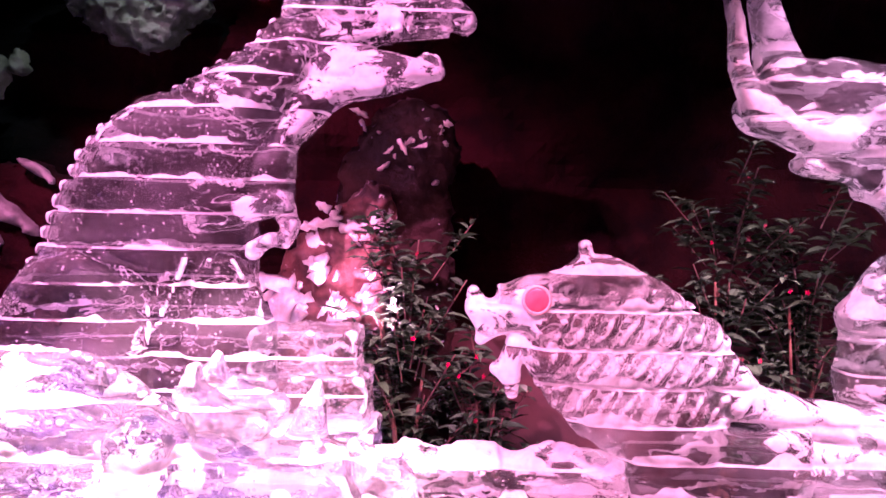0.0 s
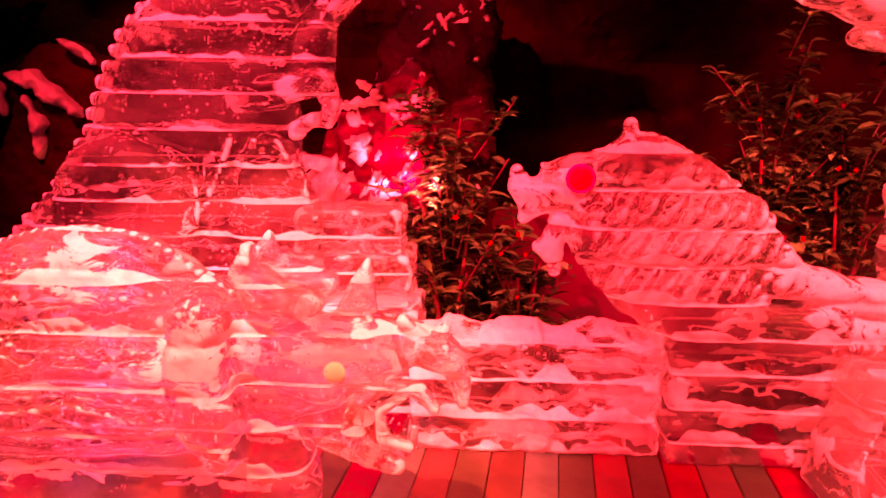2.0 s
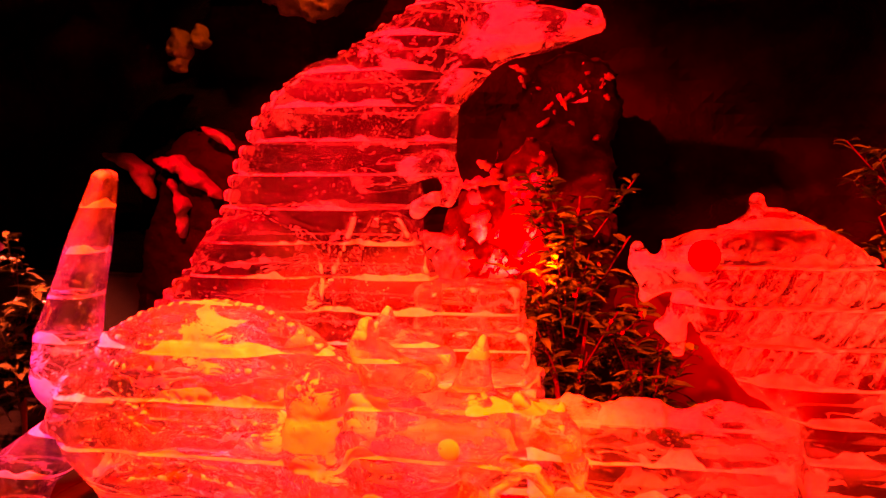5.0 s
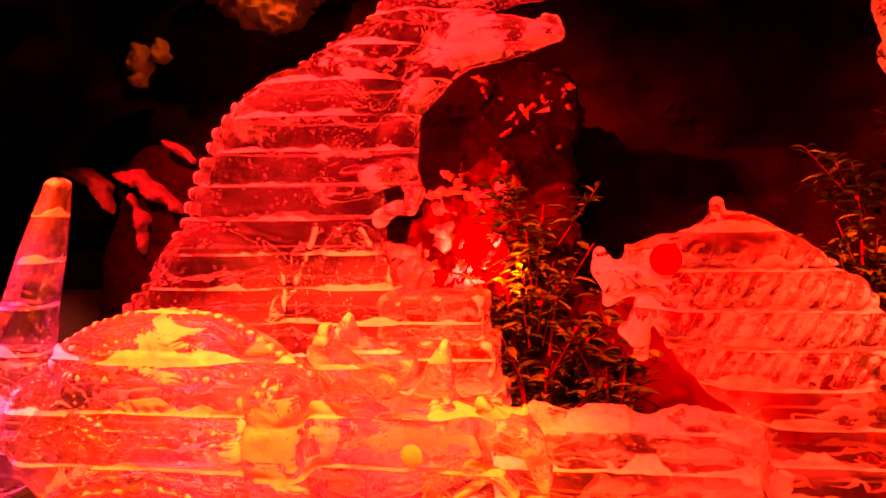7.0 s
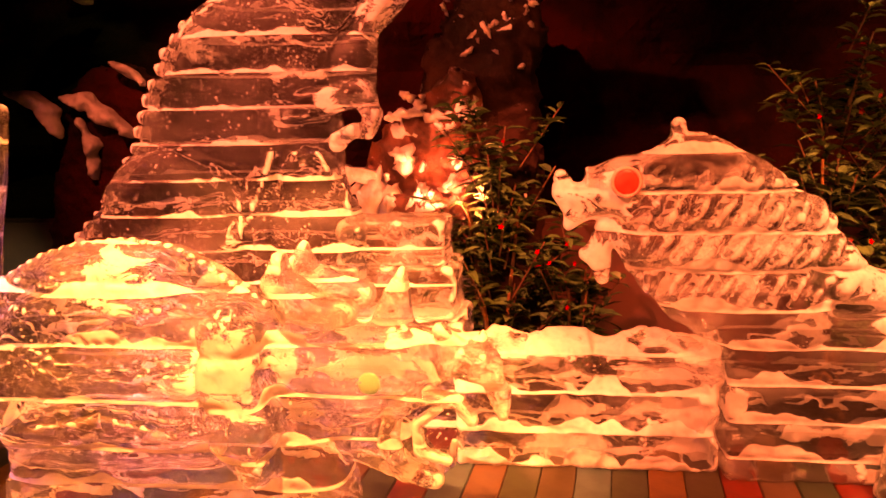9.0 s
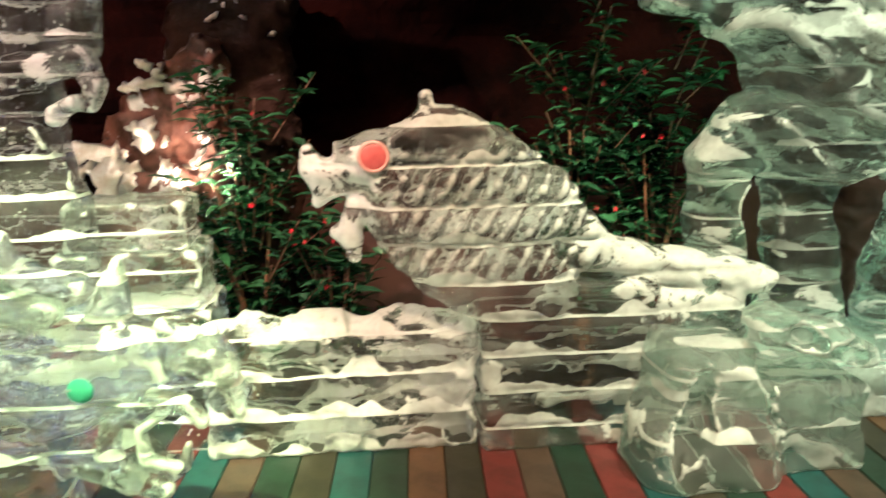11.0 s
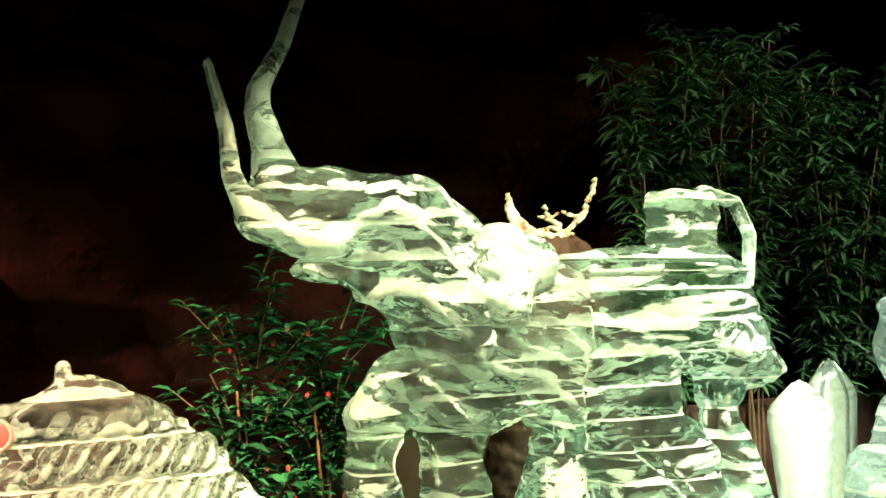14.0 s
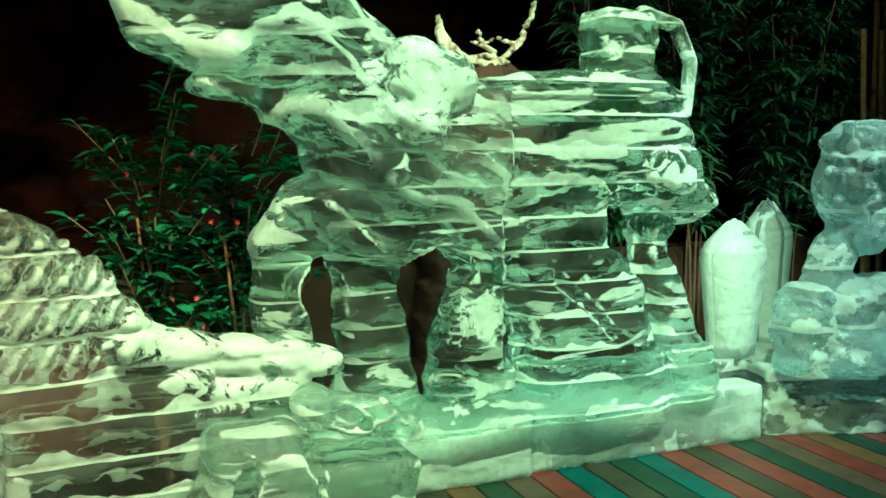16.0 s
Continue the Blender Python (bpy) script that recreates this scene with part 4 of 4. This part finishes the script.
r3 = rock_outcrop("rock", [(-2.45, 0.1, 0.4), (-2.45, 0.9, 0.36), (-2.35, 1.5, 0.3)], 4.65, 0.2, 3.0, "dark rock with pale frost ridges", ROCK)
for ridge in ([(-2.889, 1.65, 0.012), (-2.76, 1.62, 0.04), (-2.66, 1.54, 0.045), (-2.62, 1.4, 0.01)], [(-2.573, 1.623, 0.015), (-2.45, 1.6, 0.05), (-2.35, 1.52, 0.045), (-2.17, 1.4, 0.012)], [(-2.27, 1.8, 0.01), (-2.2, 1.76, 0.03), (-2.12, 1.69, 0.008)], [(-2.5, 1.5, 0.01), (-2.42, 1.35, 0.035), (-2.44, 1.18, 0.01)]):
    crest = Solid(-3.0, -2.0, 4.2, 4.65, 1.1, 1.95, 0.016, lambda x: 4.42)
    crest.chain(ridge, 0.07)
    crest.chips(0.09, 0.012, 3.0)
    ob = crest.mesh("frost_ridge", PALE_ROCK)
    ob.parent = r3
    tagged(ob, "pale frosted ridge of rock")
ledge = Solid(-2.35, -1.35, 4.5, 5.3, 2.4, 3.2, 0.022)
for x, z, r in ((-1.95, 2.72, 0.2), (-1.78, 2.62, 0.15), (-2.12, 2.85, 0.2), (-1.62, 2.82, 0.2)):
    ledge.ball(x, z, r, 4.95, 0.1)
ledge.chips(0.09, 0.035, 2.0)
ledge.chips(0.04, 0.014, 4.0)
# knobs and ledge carry the teal lamplight as paint
for x, z, r in ((-2.7, 2.36, 0.06), (-2.71, 2.26, 0.045), (-2.56, 2.4, 0.045)):
    knob = Solid(x - 0.15, x + 0.15, 4.7, 5.2, z - 0.2, z + 0.2, 0.016)
    knob.chain([(x, z + r * 0.8, r * 0.7), (x, z - r * 0.7, r)], 0.25, 4.95)
    knob.chips(0.05, 0.01, x)
    tagged(knob.mesh("rock_knob", TEAL_LIT_ROCK), "small rock knob jutting from the dark wall, teal lamplight in its colour", "rock", kind="structure")
tagged(ledge.mesh("rock_ledge", TEAL_LIT_ROCK), "craggy rock ledge on the wall under a green lamp, teal light in its colour", "rock", kind="structure")
r4 = rock_outcrop("rock", [(3.2, 0.1, 0.4), (3.25, 1.2, 0.36), (3.28, 1.78, 0.3)], 4.55, 0.22, 4.0, "reddish brown rock behind the elephant", CLAY)


# made-up branches in place of a brightly lit, jagged rock edge
def driftwood():
    s = Solid(2.85, 3.7, 4.34, 4.5, 1.85, 2.55, 0.009, lambda x: 4.42)
    s.chain([(2.925, 2.295, 0.004), (2.935, 2.2, 0.028), (2.975, 2.13, 0.042), (3.05, 2.085, 0.03), (3.13, 2.06, 0.016), (3.28, 2.04, 0.018)], 0.02, 0.0, 0.01)
    s.chain([(3.536, 2.415, 0.005), (3.515, 2.32, 0.01), (3.47, 2.26, 0.008), (3.45, 2.19, 0.018), (3.37, 2.12, 0.01), (3.29, 2.04, 0.018)], 0.016, 0.0, 0.008)
    s.chain([(3.17, 2.23, 0.005), (3.195, 2.16, 0.012), (3.27, 2.12, 0.009), (3.29, 2.04, 0.014)], 0.014, 0.0, 0.008)
    s.chain([(3.13, 2.17, 0.004), (3.2, 2.15, 0.007), (3.26, 2.19, 0.004)], 0.01, 0.0, 0.008)
    s.chain([(3.3, 2.2, 0.004), (3.38, 2.17, 0.008), (3.45, 2.19, 0.01), (3.49, 2.3, 0.005)], 0.012, 0.0, 0.008)
    s.chain([(3.1, 2.07, 0.014), (3.22, 2.1, 0.009), (3.36, 2.06, 0.012)], 0.014, 0.0, 0.008)
    s.chain([(3.28, 2.05, 0.03), (3.28, 1.9, 0.06)], 0.04, 0.0, 0.012)
    s.chips(0.025, 0.007, 3.0)
    return tagged(s.mesh("driftwood", LIT_EDGE, 1.9), "bright lit rock edge built as pale curved pointed branches", "driftwood")


driftwood()


# ---- planting ----
def leaf_mesh(rnd, count, place, length, width, droop):
    verts, faces = [], []
    for _ in range(count):
        p, d = place(rnd)
        d = Vector(d).normalized()
        side = d.cross(Vector((rnd.uniform(-0.4, 0.4), rnd.uniform(-0.4, 0.4), 1))).normalized()
        up = side.cross(d)
        l, w = length * rnd.uniform(0.6, 1.25), width * rnd.uniform(0.7, 1.2)
        b = len(verts)
        for q, k, f in ((0, 0.0, 0), (0.3, 1.0, 0.12), (0.65, 0.8, 0.12), (1.0, 0.0, 0)):
            c = Vector(p) + d * l * q - Vector((0, 0, 1)) * droop * l * q * q
            if k:
                verts += [tuple(c - side * w * k + up * w * f * 3), tuple(c), tuple(c + side * w * k + up * w * f * 3)]
            else:
                verts.append(tuple(c))
        faces += [(b, b + 2, b + 1), (b, b + 3, b + 2), (b + 1, b + 2, b + 5, b + 4), (b + 2, b + 3, b + 6, b + 5), (b + 4, b + 5, b + 7), (b + 5, b + 6, b + 7)]
    return verts, faces


def stem_mesh(bm, rows):
    rings = []
    for (x, y, z, r) in rows:
        rings.append([bm.verts.new((x + r * math.cos(i * math.tau / 6), y + r * math.sin(i * math.tau / 6), z)) for i in range(6)])
    for a, b in zip(rings, rings[1:]):
        for i in range(6):
            bm.faces.new((a[i], a[(i + 1) % 6], b[(i + 1) % 6], b[i]))
    bm.faces.new(rings[-1])
    bm.faces.new(rings[0][::-1])


def shrub(x, y, height, spread, seed, label, sprays=26, flowers=14, leaf=(0.12, 0.023), mat=LEAF, low=0.3):
    rnd = random.Random(seed)
    thing = empty("flowering_shrub", pose(x, y, 0.045), label, "shrub", "flowering shrubs")
    tips = []
    for _ in range(3):
        a = rnd.uniform(0, math.tau)
        k = rnd.uniform(0.1, 0.4) * spread
        bm = bmesh.new()
        stem_mesh(bm, [(math.cos(a) * k * q, math.sin(a) * k * q * 0.5, height * 0.58 * q, 0.013 - 0.007 * q) for q in (0, 0.35, 0.7, 1.0)])
        part("stem", bm, CANE, thing, "thin woody stem")
    verts, faces = [], []
    twigs = bmesh.new()
    for _ in range(sprays):
        a, h = rnd.uniform(0, math.tau), rnd.uniform(low, 0.9)
        k = spread * rnd.uniform(0.2, 1.15) * (1.15 - 0.6 * h)
        h *= 0.8 + 0.2 * math.cos(2 * a + seed) + rnd.uniform(-0.05, 0.08)
        base = Vector((math.cos(a) * k * 0.35, math.sin(a) * k * 0.2, height * h - 0.12))
        tip = Vector((math.cos(a) * k, math.sin(a) * k * 0.5, min(height * h + rnd.uniform(0.05, 0.2), height)))
        stem_mesh(twigs, [(*base.lerp(tip, q), 0.004) for q in (0, 0.5, 1)])
        tips.append(tip)

        def place(r, base=base, tip=tip):
            q = r.uniform(0.15, 1.0)
            b = r.uniform(0, math.tau)
            return base.lerp(tip, q), (math.cos(b), math.sin(b), r.uniform(-0.1, 0.8))
        v, f = leaf_mesh(rnd, 18, place, leaf[0], leaf[1], 0.25)
        faces += [tuple(i + len(verts) for i in g) for g in f]
        verts += v
    part("twig", twigs, TWIG, thing)
    mesh_object("leaves", verts, faces, mat, thing, label="narrow pointed green leaves")
    for _ in range(flowers):
        p = rnd.choice(tips)
        bm = bmesh.new()
        for i in range(5):
            a = i * math.tau / 5
            q = [bm.verts.new(c) for c in ((0, 0, 0), (0.009 * math.cos(a - 0.5), 0.009 * math.sin(a - 0.5), 0.008), (0.017 * math.cos(a), 0.017 * math.sin(a), 0.01), (0.009 * math.cos(a + 0.5), 0.009 * math.sin(a + 0.5), 0.008))]
            bm.faces.new(q)
        ob = part("flower", bm, FLOWER, thing, "small red flower")
        ob.matrix_basis = pose(p.x + rnd.uniform(-0.06, 0.06), p.y - rnd.uniform(0.02, 0.1), p.z + rnd.uniform(-0.1, 0.05), rnd.uniform(40, 120), 0, rnd.uniform(-60, 60))
    return thing


shrub(-0.22, 4.22, 1.7, 0.52, 11, "dense dark green shrub with small red flowers", 50, 9, low=0.2)
shrub(0.16, 4.28, 1.0, 0.34, 12, "low dark green shrub with a few red flowers", 30, 5, low=0.2)
shrub(1.38, 4.28, 2.1, 0.55, 13, "leggy green shrub with red flowers and bare stems", 44, 10, low=0.4)
shrub(1.8, 4.32, 1.9, 0.48, 14, "green shrub with red flowers beside the elephant", 44, 8, low=0.3)
shrub(-3.15, 3.95, 1.15, 0.3, 15, "glossy green shrub lit by a green lamp", 22, 3, (0.13, 0.028), low=0.3)


def bamboo(x, y, height, spread, seed, label):
    rnd = random.Random(seed)
    thing = empty("bamboo_plant", pose(x, y, 0.045), label, "bamboo", "bamboo plants")
    verts, faces = [], []
    for _ in range(7):
        a = rnd.uniform(0, math.tau)
        lean = rnd.uniform(0.2, 0.8) * spread
        base = (rnd.uniform(-0.15, 0.15), rnd.uniform(-0.08, 0.08))
        bm = bmesh.new()
        stem_mesh(bm, [(base[0] + math.cos(a) * lean * q * q, base[1] + math.sin(a) * lean * 0.4 * q * q, height * q, 0.009 - 0.005 * q) for q in (0, 0.25, 0.5, 0.75, 1.0)])
        part("cane", bm, TWIG, thing, "thin upright bamboo cane")
        for _ in range(46):
            q = rnd.uniform(0.3, 1.02)
            c = Vector((base[0] + math.cos(a) * lean * q * q, base[1] + math.sin(a) * lean * 0.4 * q * q, height * q))
            b = rnd.uniform(0, math.tau)
            reach = rnd.uniform(0.08, 0.3) * spread
            tip = c + Vector((math.cos(b) * reach, math.sin(b) * reach * 0.6, rnd.uniform(-0.05, 0.1)))

            def place(r, c=c, tip=tip):
                k = r.uniform(0, math.tau)
                return c.lerp(tip, r.uniform(0.4, 1.1)), (math.cos(k), math.sin(k), r.uniform(-0.5, 0.6))
            v, f = leaf_mesh(rnd, 8, place, 0.15, 0.015, 0.35)
            faces += [tuple(i + len(verts) for i in g) for g in f]
            verts += v
    mesh_object("leaves", verts, faces, BAMBOO, thing, label="long narrow bamboo leaves")
    return thing


bamboo(4.1, 4.5, 3.1, 0.5, 21, "tall leafy bamboo behind the elephant")
bamboo(4.75, 4.55, 3.4, 0.7, 22, "dense dark bamboo clump by the wall")
bamboo(5.5, 4.5, 3.2, 0.7, 23, "dense dark bamboo clump in the corner")
bamboo(6.3, 4.55, 3.0, 0.6, 24, "sparse bamboo with bare canes")


def cane_bundle(x, y):
    thing = empty("cane_bundle", pose(x, y, 0.045), "bundle of upright orange-brown bare canes", "canes")
    rnd = random.Random(31)
    for i in range(6):
        bm = bmesh.new()
        lean, h = rnd.uniform(-0.1, 0.22), rnd.uniform(2.3, 2.75)
        stem_mesh(bm, [(0.075 * i + lean * q, 0.05 * (i % 2), h * q, 0.02) for q in (0, 0.25, 0.5, 0.75, 1.0)])
        part("cane", bm, CANE_PALE, thing, "smooth pale cane")
    return thing


cane_bundle(6.28, 4.35)


# ---- painted boards of the floor ----
PAINT = dict(zip("rgtoab", PLANKS))
ROW = "agrtbgoratgrbgo" + "bgratgoarbgrtbga" + "tgoarbgrtagrtbgaogbrtagtrargbrogrtbgartog"
PITCH, YAW = 0.147, -5.0
for i, key in enumerate(ROW):
    x = -0.375 + PITCH * (i - 27)
    if not -4.8 < x < 7.4:
        continue
    bm = bmesh.new()
    box(bm, -0.071, 0.071, -3.0, 0.72, -0.026, 0.0, 0.004)
    ob = part("plank", bm, PAINT[key], floor)
    ob.matrix_basis = pose(x, 3.3, 0.0, 0, 0, YAW)
